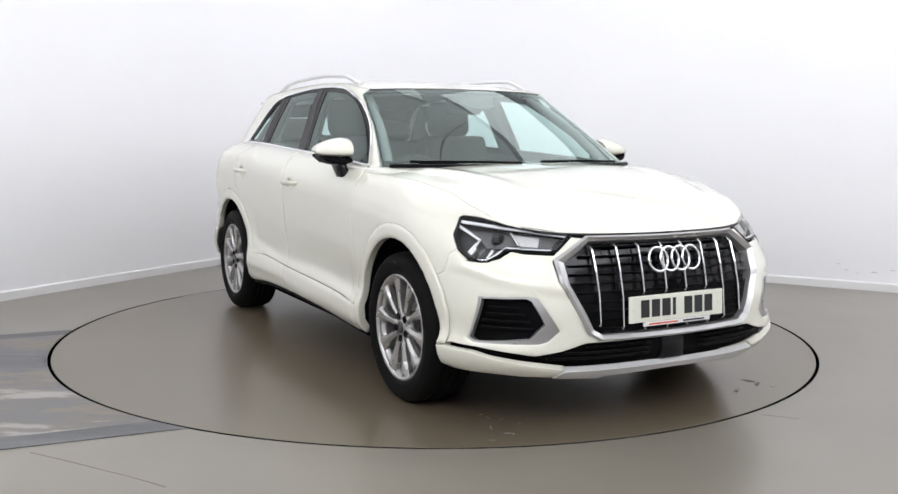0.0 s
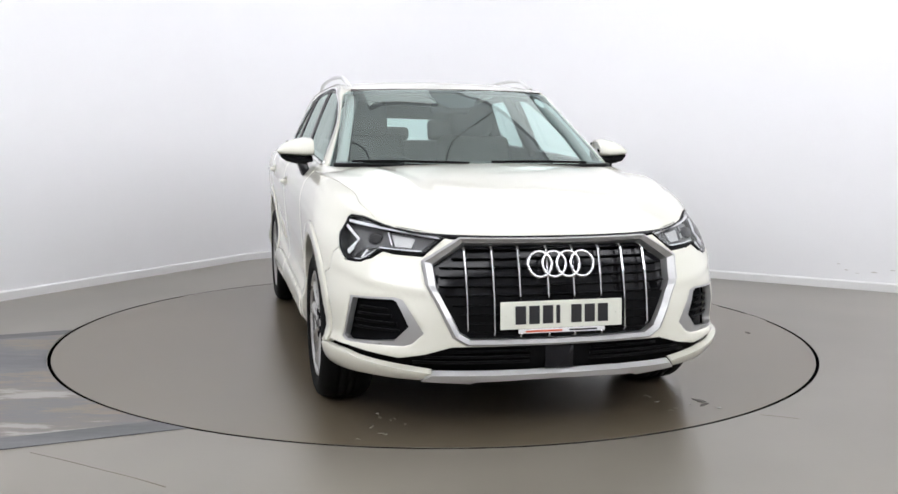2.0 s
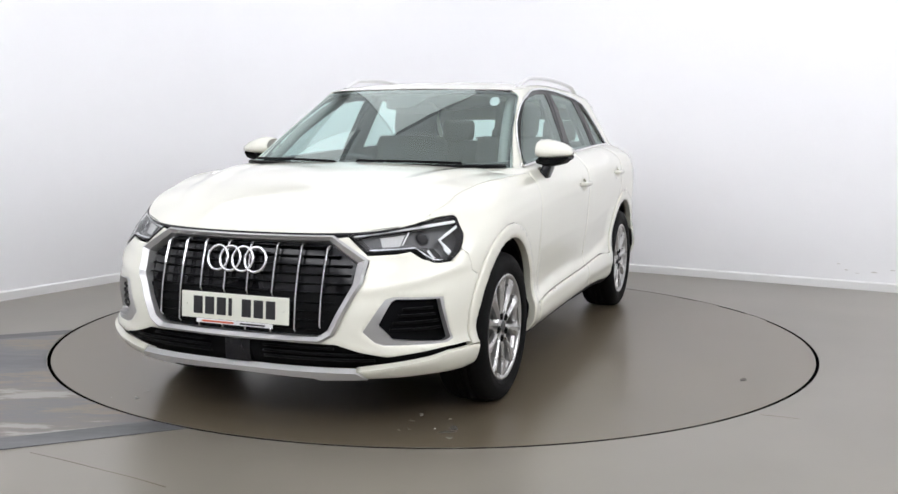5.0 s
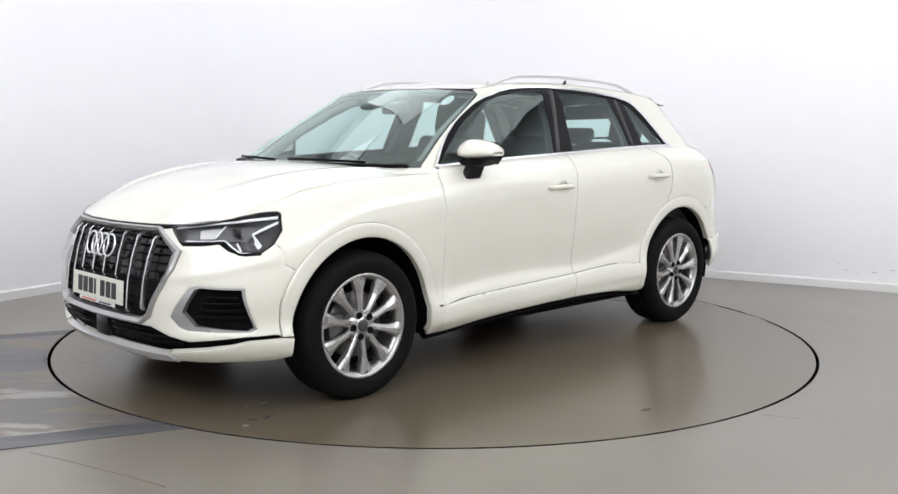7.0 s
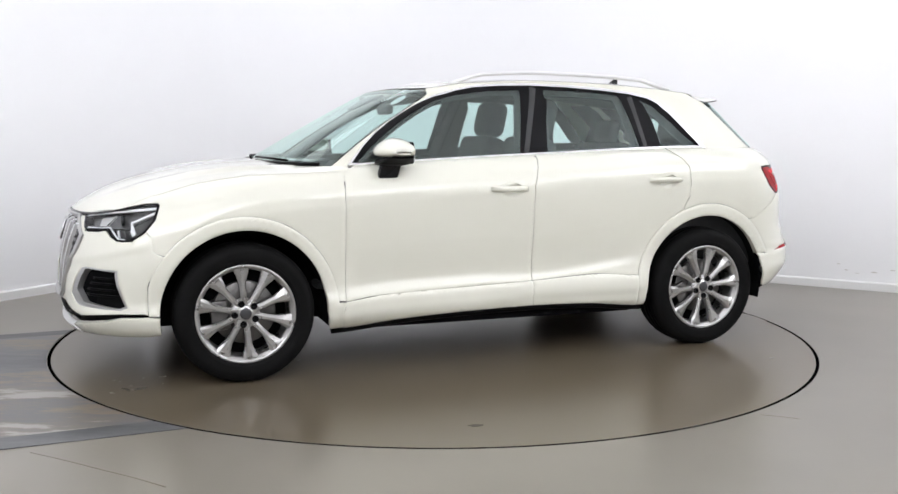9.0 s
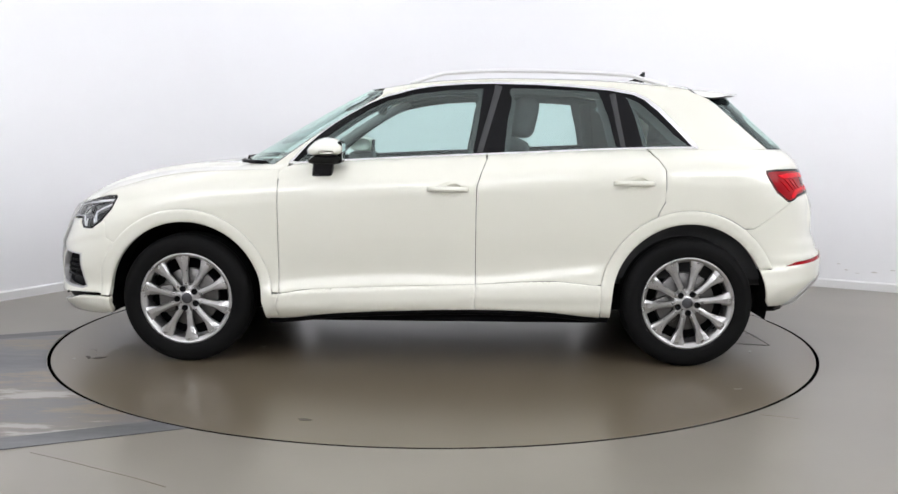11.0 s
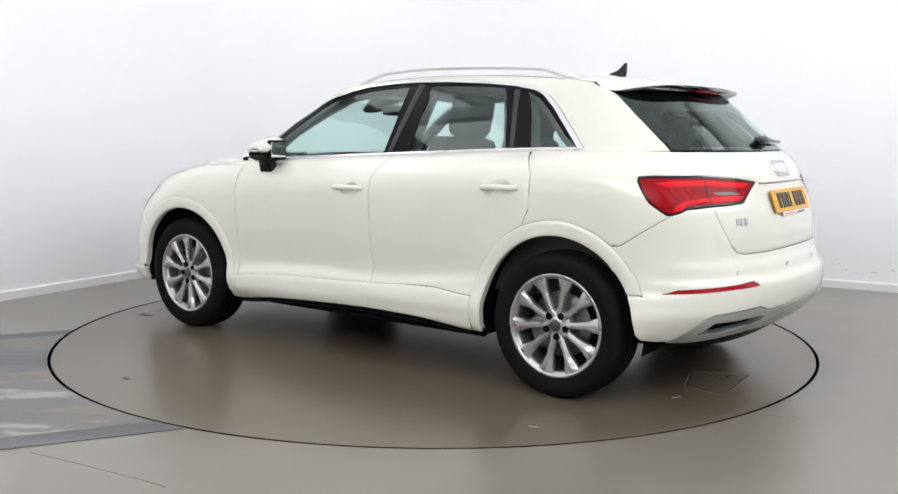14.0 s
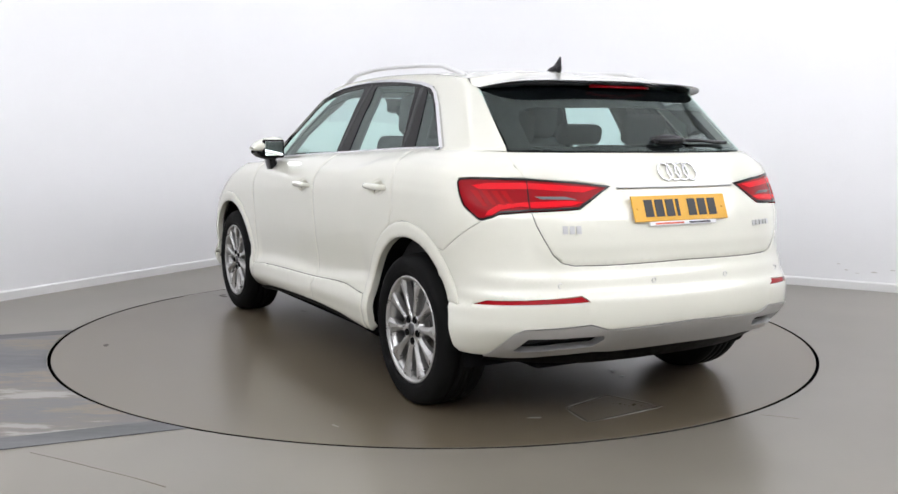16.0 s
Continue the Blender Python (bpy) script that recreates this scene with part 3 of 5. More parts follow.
def shrink(poly, d):
    """The outline drawn in by d (a shut-line gap); d < 0 widens it."""
    n = len(poly)
    area = sum(poly[i][0] * poly[(i + 1) % n][1] - poly[(i + 1) % n][0] * poly[i][1] for i in range(n))
    s = 1 if area > 0 else -1
    out = []
    for i in range(n):
        a, b, c = Vector(poly[i - 1]), Vector(poly[i]), Vector(poly[(i + 1) % n])
        e, f = (b - a), (c - b)
        if e.length < 1e-9 or f.length < 1e-9:
            out.append(poly[i])
            continue
        n1, n2 = Vector((-e.y, e.x)).normalized() * s, Vector((-f.y, f.x)).normalized() * s
        m = n1 + n2
        m = m.normalized() / max(0.45, m.normalized().dot(n1)) if m.length > 1e-6 else n1
        out.append(tuple(b + m * d))
    return out


def arc(cx, cz, r, a0, a1, n=28, sq=1.0):
    return [(cx + r * math.cos(radians(a0 + (a1 - a0) * i / n)), cz + r * sq * math.sin(radians(a0 + (a1 - a0) * i / n))) for i in range(n + 1)]


CAR = tagged(new("car"), "white compact SUV car with silver alloy wheels on a turntable", "car")
GAP = 0.0007
HUB_F, HUB_R, HUB_Z = 1.34, -1.34, 0.345
ARCH_F = 1.348
seam_z = profile((0.83, 1.040), (0.95, 1.034), (1.26, 1.022), (1.53, 0.985), (1.70, 0.937), (1.80, 0.905), (1.885, 0.864), (2.06, 0.828), (2.14, 0.824))
trim_z = profile((-0.95, 0.437), (-0.83, 0.440), (-0.62, 0.458), (-0.2, 0.438), (0.70, 0.402), (0.80, 0.385), (0.90, 0.376))
sill_z = profile((-0.95, 0.262), (-0.85, 0.268), (-0.55, 0.298), (-0.2, 0.305), (0.2, 0.296), (0.54, 0.278), (0.82, 0.245), (0.92, 0.238))


def xs(a, b, n):
    return [a + (b - a) * i / n for i in range(n + 1)]


HANDLES = ((0.052, -0.168, 0.944), (-0.925, -1.142, 0.982))


def cup_outline(x0, x1, z):
    c = (x0 + x1) / 2 - 0.012
    return [(c + 0.066 * math.cos(a), z - 0.004 + 0.036 * math.sin(a)) for a in [k * math.pi / 12 for k in range(24)]]


def handle_cup(x0, x1, z, side, parent):
    """The bowl behind a door handle, sunk into the door."""
    line = cup_outline(x0, x1, z)
    c, zc = sum(p[0] for p in line) / 24, z - 0.004
    pc = p_of_x(True, c, zc)

    def place(p, w, d):
        r = min(1.0, math.hypot((p - pc) / 0.066, (w - zc) / 0.036))
        q = skin_point(True, p, w, d - 0.0025 - 0.024 * (1 - r * r))
        return Vector((q.x, q.y * side, q.z))
    sheet("handle_recess", place, sx(line), PAINT, parent, step=0.012, rim=0.004, roll=0.0, label="dished recess behind the door handle")


def build_flank(side):
    # front wing: behind the headlight, over the arch, up to the bonnet joint
    wing = [(0.8405, 0.385)] + [(x, seam_z(x)) for x in xs(0.8405, 1.885, 24)]
    wing += [(1.84, 0.8775), (1.80, 0.887), (1.737, 0.892), (1.725, 0.881), (1.749, 0.814), (1.796, 0.760), (1.774, 0.738), (1.768, 0.668), (1.740, 0.652)]
    wing += [p for p in arc(ARCH_F, HUB_Z, 0.474, 38.5, 175, 30, 1.02)]
    skin("front_wing", shrink(sx(wing), GAP), PAINT, CAR, side=side, roll=0.001)
    # front door
    door = [(0.8395, z) for z in (trim_z(0.8395) + 0.0015, 0.6, 0.8, 0.95)] + [(0.834, 1.02), (0.81, 1.05), (0.775, belt(0.775) - 0.004)]
    door += [(x, belt(x) - 0.004) for x in xs(0.7, -0.262, 10)] + [(-0.2635, 1.10), (-0.237, 1.04), (-0.211, 0.96), (-0.2075, 0.8), (-0.2075, 0.6)]
    door += [(x, trim_z(x) + 0.0015) for x in xs(-0.2075, 0.82, 10)]
    d1 = skin("front_door", shrink(sx(door), GAP), PAINT, CAR, side=side, holes=[sx(cup_outline(*HANDLES[0]))], label="white front door")
    handle_cup(*HANDLES[0], side, d1)
    trim = [(x, trim_z(x)) for x in xs(0.8395, -0.2075, 12)] + [(x, sill_z(x)) for x in xs(-0.2075, 0.8395, 12)]
    skin("door_trim", shrink(sx(trim), GAP), PAINT, d1, side=side, lift=0.012, rim=0.022, roll=0.004, label="white lower door trim")
    # rear door: its back edge runs round the arch
    back = [(-0.209, trim_z(-0.209) + 0.0015), (-0.209, 0.6), (-0.209, 0.8), (-0.2125, 0.96), (-0.2385, 1.04), (-0.265, 1.10), (-0.272, belt(-0.272) - 0.004)]
    back += [(x, belt(x) - 0.004) for x in xs(-0.35, -1.115, 9)] + [(-1.167, 1.10), (-1.200, 1.05), (-1.202, 0.95), (-1.199, 0.885), (-1.177, 0.845)]
    back += arc(HUB_R, HUB_Z, 0.475, 68, 11.5, 18, 1.045) + [(x, trim_z(x) + 0.0015) for x in xs(-0.85, -0.25, 8)]
    d2 = skin("rear_door", shrink(sx(back), GAP), PAINT, CAR, side=side, holes=[sx(cup_outline(*HANDLES[1]))], label="white rear door")
    handle_cup(*HANDLES[1], side, d2)
    trim = [(x, trim_z(x)) for x in xs(-0.209, -0.872, 9)] + [(x, sill_z(x)) for x in xs(-0.872, -0.209, 9)]
    skin("door_trim", shrink(sx(trim), GAP), PAINT, d2, side=side, lift=0.012, rim=0.022, roll=0.004, label="white lower door trim")
    # rear quarter: behind the rear door, over the arch, back to the tail lamp and tailgate
    q = [(-1.2035, 0.95), (-1.2015, 1.05), (-1.1685, 1.10), (-1.125, belt(-1.125) - 0.004)] + [(x, belt(x) - 0.004) for x in xs(-1.2, -1.66, 6)]
    for y, z in dense(((0.690, 1.160), (0.700, 1.104), (0.684, 1.0585)), 0.008):
        q.append((wrap(False, p_of_y(False, y, z), z)[0], z))
    q += [(-1.785, 1.0585), (-1.729, 1.0535), (-1.7295, 1.035), (-1.748, 0.999), (-1.788, 0.939), (-1.860, 0.8865), (-1.874, 0.8855), (-1.667, 0.7455)]
    q += arc(HUB_R, HUB_Z, 0.475, 126, 68.4, 16, 1.045) + [(-1.179, 0.845), (-1.2005, 0.88)]
    skin("rear_quarter", shrink(sx(q), GAP), PAINT, CAR, side=side, roll=0.001)
    # wheel arch flares
    for name, hx in (("front_flare", HUB_F), ("rear_flare", HUB_R)):
        sq = 1.02 if hx > 0 else 1.04
        outer = arc(ARCH_F, HUB_Z, 0.4732, 23, 176, 40, 1.02) if hx > 0 else arc(hx, HUB_Z, 0.4735, 4, 157, 40, 1.045)
        inner = arc(hx, HUB_Z, 0.408, -4 if hx > 0 else 2, 182 if hx > 0 else 153.5, 44, sq)
        if hx > 0:
            poly = outer + [(0.8412, 0.378), (0.8412, sill_z(0.8412)), (0.915, sill_z(0.9)), (0.925, 0.30)] + inner[::-1] + [(1.748, 0.36), (1.796, 0.36), (1.796, 0.45), (1.794, 0.50)]
        else:
            poly = outer + [(-1.775, 0.534)] + inner[::-1] + [(-0.930, 0.33), (-0.928, sill_z(-0.92)), (-0.876, sill_z(-0.876)), (-0.872, 0.33)]
        skin(name, sx(poly), PAINT, CAR, side=side, lift=0.009, rim=0.038, roll=0.005, label="white wheel arch flare")
    # closing panel behind the meeting of wing, door and pillar
    skin("corner_panel", sx([(0.875, 0.99), (0.875, 1.03), (0.80, 1.06), (0.73, 1.06), (0.77, 0.99)]), PAINT, CAR, side=side, lift=-0.006, rim=0.0, roll=0.0)
    # sill below the doors
    path = [(x, (side_width(x, sill_z(x)) - 0.035) * side, sill_z(x) - 0.012) for x in xs(0.90, -0.92, 20)]
    v, f = tube(path, 0.030, 10, flat=0.8)
    mesh_object("sill", v, f, DARK, CAR, "black plastic sill")


def grille_frame(rings, mat, parent, name, label):
    """A closed band on the nose through matching half outlines, each at its own lift."""
    vs, fs = [], []
    for half, lift in rings:
        line = both(half)
        for k, (a, b) in enumerate(line):
            c, d = line[(k + 1) % len(line)]
            for i in range(8):
                y, z = a + (c - a) * i / 8, b + (d - b) * i / 8
                vs.append(skin_point(True, p_of_y(True, y, z), z, lift))
    n = len(vs) // len(rings)
    for k in range(len(rings) - 1):
        fs += [(k * n + i, (k + 1) * n + i, (k + 1) * n + (i + 1) % n, k * n + (i + 1) % n) for i in range(n)]
    return mesh_object(name, vs, fs, mat, parent, label, smooth=False)


def build_front():
    # bumper skin with openings
    half = [(0.0, 0.812), (0.40, 0.808), (0.46, 0.815), (0.545, 0.743), (0.65, 0.748), (0.69, 0.757), (0.735, 0.727), (0.79, 0.708), (0.83, 0.712)]
    half = fy(half) + sx([(1.852, 0.719), (1.795, 0.7575), (1.772, 0.736), (1.766, 0.666), (1.738, 0.650)])
    half += sx(arc(ARCH_F, HUB_Z, 0.474, 38, 24, 6, 1.02) + [(1.799, 0.50), (1.799, 0.45), (1.800, 0.37)])
    half += sx([(1.82, 0.375)]) + fy([(0.83, 0.372), (0.76, 0.360), (0.65, 0.343), (0.55, 0.362), (0.45, 0.392), (0.20, 0.394), (0.0, 0.394)])
    grille = fy([(0.0, 0.800), (0.395, 0.802), (0.555, 0.722), (0.545, 0.640), (0.445, 0.430), (0.395, 0.402), (0.0, 0.400)])
    fog = fy([(0.818, 0.576), (0.66, 0.583), (0.632, 0.575), (0.556, 0.445), (0.60, 0.402), (0.633, 0.391), (0.835, 0.387), (0.848, 0.40)])
    bumper = skin("front_bumper", both(half), PAINT, CAR, holes=[both(grille), fog, [(-a, b) for a, b in fog]], step=0.032)
    # lower lip: white side blades and the silver middle
    blade = sx([(1.745, 0.350), (1.80, 0.357)]) + fy([(0.845, 0.352), (0.79, 0.330), (0.70, 0.312), (0.56, 0.290), (0.52, 0.284), (0.555, 0.252), (0.66, 0.255), (0.76, 0.262)]) + sx([(1.80, 0.262), (1.738, 0.272)])
    for s in (1, -1):
        skin("lip_blade", blade, PAINT, bumper, side=s, lift=0.012, rim=0.03, label="white lower bumper blade")
    lip = fy([(0.0, 0.280), (0.25, 0.280), (0.518, 0.280), (0.553, 0.252), (0.40, 0.244), (0.36, 0.240), (0.34, 0.250), (0.12, 0.256), (0.0, 0.258)])
    skin("lip", both(lip), RAIL, bumper, lift=0.016, rim=0.03, label="satin silver lower lip")
    # black lower intake behind the lip
    intake = fy([(0.0, 0.400), (0.45, 0.398), (0.55, 0.368), (0.65, 0.348), (0.76, 0.364), (0.845, 0.376), (0.845, 0.33), (0.70, 0.285), (0.50, 0.262), (0.0, 0.262)])
    low = skin("lower_intake", both(intake), DARK, CAR, lift=-0.032, rim=0.0, label="black lower air intake")
    for z, yy in ((0.372, 0.44), (0.345, 0.56), (0.318, 0.60)):
        for s in (1, -1):
            v, f = tube([skin_point(True, p_of_y(True, y, z), z, -0.018) * 1.0 for y in xs(0.13, yy, 8)] if s > 0 else
                        [Vector((q.x, -q.y, q.z)) for q in [skin_point(True, p_of_y(True, y, z), z, -0.018) for y in xs(0.13, yy, 8)]], 0.006, 8)
            mesh_object("intake_bar", v, f, DARK, low)
    bm = bmesh.new()
    box(bm, (2.14, -0.062, 0.288), (2.190, 0.062, 0.385), 0.008)
    part("sensor_block", bm, GLOSS_BLACK, low, "black radar sensor block", True)
    # grille: silver frame, black insert with horizontal vanes, chrome uprights
    outer = [(0.0, 0.816), (0.40, 0.817), (0.553, 0.727), (0.543, 0.635), (0.447, 0.432), (0.392, 0.398), (0.0, 0.394)]
    ridge = [(0.0, 0.808), (0.395, 0.809), (0.539, 0.722), (0.530, 0.632), (0.434, 0.434), (0.386, 0.406), (0.0, 0.403)]
    brink = [(0.0, 0.800), (0.388, 0.801), (0.513, 0.717), (0.505, 0.628), (0.418, 0.446), (0.376, 0.420), (0.0, 0.418)]
    inner = fy([(0.0, 0.796), (0.375, 0.796), (0.505, 0.712), (0.500, 0.625), (0.418, 0.456), (0.372, 0.425), (0.0, 0.424)])
    gr = grille_frame([(outer, -0.01), (outer, 0.007), (ridge, 0.014), (brink, -0.004)], GRILLE_SILVER, CAR, "grille", "octagonal radiator grille with a silver frame")
    grille_frame([(brink, -0.003), (brink, -0.045)], SATIN, gr, "frame_wall", "satin grey inner wall of the grille frame")
    skin("insert", both([(a * 1.03, b + (0.008 if b > 0.6 else -0.008)) for a, b in inner]), GLOSS_BLACK, gr, lift=-0.040, rim=0.0, label="gloss black grille insert")

    def half_width_at(z):
        return 0.500 - max(0.0, (z - 0.712) / 0.084) * 0.13 if z > 0.66 else 0.375 + (0.505 - 0.375) * min(1.0, max(0.0, (z - 0.425) / 0.21))
    for i in range(10):
        z = 0.447 + i * 0.0372
        w = half_width_at(z) - 0.012
        pts = [skin_point(True, p_of_y(True, y, z), z, -0.020) for y in xs(-w, w, 24)]
        vs, fs = [], []
        for q in pts:
            vs += [q + Vector((0.0, 0, 0.0025)), q + Vector((0.006, 0, 0.0)), q + Vector((0.0, 0, -0.0035)), q + Vector((-0.02, 0, 0))]
        for k in range(len(pts) - 1):
            for j in range(4):
                fs.append((k * 4 + j, k * 4 + (j + 1) % 4, k * 4 + 4 + (j + 1) % 4, k * 4 + 4 + j))
        mesh_object("grille_vane", vs, fs, DARK, gr, smooth=False)
    for yy in (0.386, 0.279, 0.173, 0.055, -0.055, -0.173, -0.279, -0.386):
        lo, top = (0.455, 0.785) if abs(yy) > 0.3 else (0.436, 0.792) if abs(yy) > 0.26 else (0.578, 0.793)
        vs, fs = [], []
        zs = [lo, lo + 0.012, max(0.575, lo + 0.02), 0.605, 0.68, top - 0.02, top]
        for k, z in enumerate(zs):
            w = 0.0035 if k < 4 else 0.0048
            q = skin_point(True, p_of_y(True, yy, z), z, -0.014 + (0.012 if 0 < k < 6 else 0.0))
            vs += [q + Vector((-0.02, -w, 0)), q + Vector((0, -w, 0)), q + Vector((0.004, 0, 0)), q + Vector((0, w, 0)), q + Vector((-0.02, w, 0))]
        for k in range(len(zs) - 1):
            for j in range(4):
                fs.append((k * 5 + j, k * 5 + j + 1, k * 5 + j + 6, k * 5 + j + 5))
        fs += [(0, 1, 2, 3, 4), tuple(range(len(zs) * 5 - 5, len(zs) * 5))[::-1]]
        mesh_object("grille_upright", vs, fs, CHROME, gr, "bright upright grille bar", smooth=False)
    for yy in (0.173, 0.055, -0.055, -0.173):
        q = skin_point(True, p_of_y(True, yy, 0.434), 0.434, -0.006)
        bm = bmesh.new()
        box(bm, (q.x - 0.02, yy - 0.0035, 0.427), (q.x + 0.004, yy + 0.0035, 0.441), 0.001)
        part("grille_upright", bm, CHROME, gr, "bright foot of a grille bar")
    # lower dark plate carrier band
    band_ = fy([(0.0, 0.590), (0.486, 0.590), (0.47, 0.56), (0.418, 0.459), (0.372, 0.428), (0.0, 0.427)])
    skin("carrier", both(band_), DARK, gr, lift=-0.024, rim=0.0, label="black number plate carrier")
    # ring badge
    badge(gr, True, 0.714, 0.0490, 0.0600)
    # number plate
    plate("front_number_plate", pose(2.207, 0, 0.516, 0, -3.5, 0), PLATE_WHITE, "white front number plate with dark characters")
    # fog openings
    for s in (1, -1):
        inn = fy([(0.810, 0.569), (0.672, 0.576), (0.655, 0.566), (0.613, 0.470), (0.666, 0.411), (0.829, 0.395), (0.841, 0.407)])
        sur = skin("fog_surround", fog, GRILLE_SILVER, CAR, side=s, holes=[inn], lift=-0.004, rim=0.03, label="satin silver fog lamp surround", step=0.02)
        skin("fog_insert", shrink(inn, -0.004), DARK, sur, side=s, lift=-0.045, rim=0.0, label="black fog lamp grille")
        for z, y0, y1 in ((0.535, 0.70, 0.80), (0.505, 0.685, 0.81), (0.475, 0.665, 0.82), (0.445, 0.655, 0.825)):
            pts = [skin_point(True, p_of_y(True, y, z), z, -0.030) for y in xs(y0, y1, 6)]
            v, f = tube([Vector((q.x, q.y * s, q.z)) for q in pts], 0.006, 6)
            mesh_object("fog_vane", v, f, DARK, sur)
    for s in (1, -1):
        headlight(s)


def badge(parent, front, z0, ring, step, mid=0.0):
    """Four linked bright rings side by side, lying on the skin."""
    for i in range(4):
        y0 = mid + (i - 1.5) * step
        path = []
        for k in range(40):
            t = 2 * math.pi * k / 40
            y, z = y0 + ring * math.cos(t), z0 + ring * math.sin(t)
            path.append(skin_point(front, p_of_y(front, y, z), z, 0.006))
        vs, fs = tube(path, 0.0062 if front else 0.0048, 8, True)
        mesh_object("badge_ring", vs, fs, CHROME, parent, "bright metal badge ring")


def plate(name, m, mat, label):
    """A number plate in its own space: x out, y across, z up; the characters are plain bars."""
    p = tagged(new(name), label)
    p.parent = CAR
    p.matrix_basis = m
    bm = bmesh.new()
    box(bm, (-0.006, -0.26, -0.0555), (0.0, 0.26, 0.0555), 0.003)
    part("plate_panel", bm, mat, p)
    w, pitch = 0.044, 0.0575
    y = -0.198
    for i in range(7):
        if i == 4:
            y += 0.034
        bw = w if i != 3 else 0.016
        bm = bmesh.new()
        box(bm, (0.0005, y, -0.036), (0.0022, y + bw, 0.037))
        part("character_bar", bm, INK, p)
        y += (pitch if i != 3 else 0.030)
    bm = bmesh.new()
    box(bm, (-0.004, -0.185, -0.074), (0.0, 0.185, -0.056), 0.002)
    part("dealer_strip", bm, STRIP_WHITE, p, "white dealer strip")
    for a, b, c in ((-0.155, 0.0, STRIP_RED), (0.03, 0.15, INK)):
        bm = bmesh.new()
        box(bm, (0.0003, a, -0.069), (0.0012, b, -0.062))
        part("print_bar", bm, c, p)
    for yy in (-0.235, 0.235):
        bm = bmesh.new()
        bmesh.ops.create_cone(bm, cap_ends=True, segments=14, radius1=0.006, radius2=0.005, depth=0.003, matrix=pose(0.001, yy, 0, 0, 90, 0))
        part("plate_screw", bm, mat, p)
    return p


def on_front(s, pts, lift, n=6, front=True):
    """Points along a line of (y, z) on the front or rear face."""
    out = []
    for (a, b), (c, d) in zip(pts, pts[1:]):
        for k in range(n):
            y, z = a + (c - a) * k / n, b + (d - b) * k / n
            out.append(skin_point(front, p_of_y(front, y, z), z, lift))
    y, z = pts[-1]
    out.append(skin_point(front, p_of_y(front, y, z), z, lift))
    return [Vector((q.x, q.y * s, q.z)) for q in out]


def headlight(s):
    line = fy([(0.445, 0.824), (0.55, 0.842), (0.69, 0.862)]) + sx([(1.80, 0.884), (1.737, 0.889), (1.728, 0.880), (1.752, 0.815), (1.80, 0.762), (1.85, 0.722)])
    line += fy([(0.80, 0.712), (0.772, 0.711), (0.735, 0.735), (0.705, 0.760), (0.65, 0.757), (0.56, 0.752), (0.53, 0.757)])
    lamp = skin("headlight", shrink(line, 0.002), LAMP_DARK, CAR, side=s, lift=-0.045, rim=0.0, label="clear LED headlight with a dark housing")
    skin("headlight_rim", shrink(line, -0.001), DARK, lamp, side=s, holes=[shrink(line, 0.009)], lift=0.0, rim=0.045)
    skin("lens", shrink(line, 0.004), LENS, lamp, side=s, lift=0.002, rim=0.0, label="clear headlight lens").visible_shadow = False
    bez = fy([(0.50, 0.820), (0.62, 0.838), (0.70, 0.842), (0.79, 0.848), (0.765, 0.80), (0.765, 0.778), (0.73, 0.782), (0.60, 0.776), (0.545, 0.782)])
    skin("bezel", bez, LAMP_GREY, lamp, side=s, lift=-0.034, rim=0.01, label="grey inner bezel")
    box_ = fy([(0.57, 0.822), (0.655, 0.834), (0.650, 0.790), (0.59, 0.786)])
    skin("reflector_box", box_, SATIN, lamp, side=s, lift=-0.030, rim=0.012, label="bright reflector box")
    q = skin_point(True, p_of_y(True, 0.715, 0.812), 0.812, -0.022)
    bm = bmesh.new()
    bmesh.ops.create_uvsphere(bm, u_segments=20, v_segments=12, radius=0.027)
    bmesh.ops.scale(bm, vec=(0.45, 1.2, 0.95), verts=bm.verts)
    part("projector", bm, GLOSS_BLACK, lamp, "dark projector lens", True, Matrix.Translation((q.x, q.y * s, q.z)))

    def ribbon(pts, w, mat, label, lift=-0.006):
        line_ = fy(pts)
        up, low = [], []
        for i, a in enumerate(line_):
            b, d = line_[max(0, i - 1)], line_[min(len(line_) - 1, i + 1)]
            t = Vector((d[0] - b[0], d[1] - b[1])).normalized()
            up.append((a[0] - t.y * w / 2, a[1] + t.x * w / 2))
            low.append((a[0] + t.y * w / 2, a[1] - t.x * w / 2))
        skin("light_guide", up + low[::-1], mat, lamp, side=s, lift=lift, rim=0.006, label=label, step=0.02)
    ribbon([(0.475, 0.8205), (0.60, 0.841), (0.70, 0.853), (0.795, 0.868)], 0.011, LED, "white upper light guide")
    ribbon([(0.548, 0.7655), (0.65, 0.7680), (0.700, 0.7735), (0.737, 0.748), (0.772, 0.722), (0.797, 0.7215)], 0.006, LED, "white lower light guide")
    ribbon([(0.812, 0.858), (0.772, 0.800), (0.818, 0.748)], 0.012, LED, "white outer light guide")
    ribbon([(0.664, 0.836), (0.658, 0.788)], 0.006, CHROME, "bright divider", -0.015)
    for k in range(3):
        ribbon([(0.746 + 0.024 * k, 0.762 + 0.002 * k), (0.772 + 0.022 * k, 0.729 + 0.006 * k)], 0.008, LED if k != 1 else LAMP_GREY, "white lower light blade")


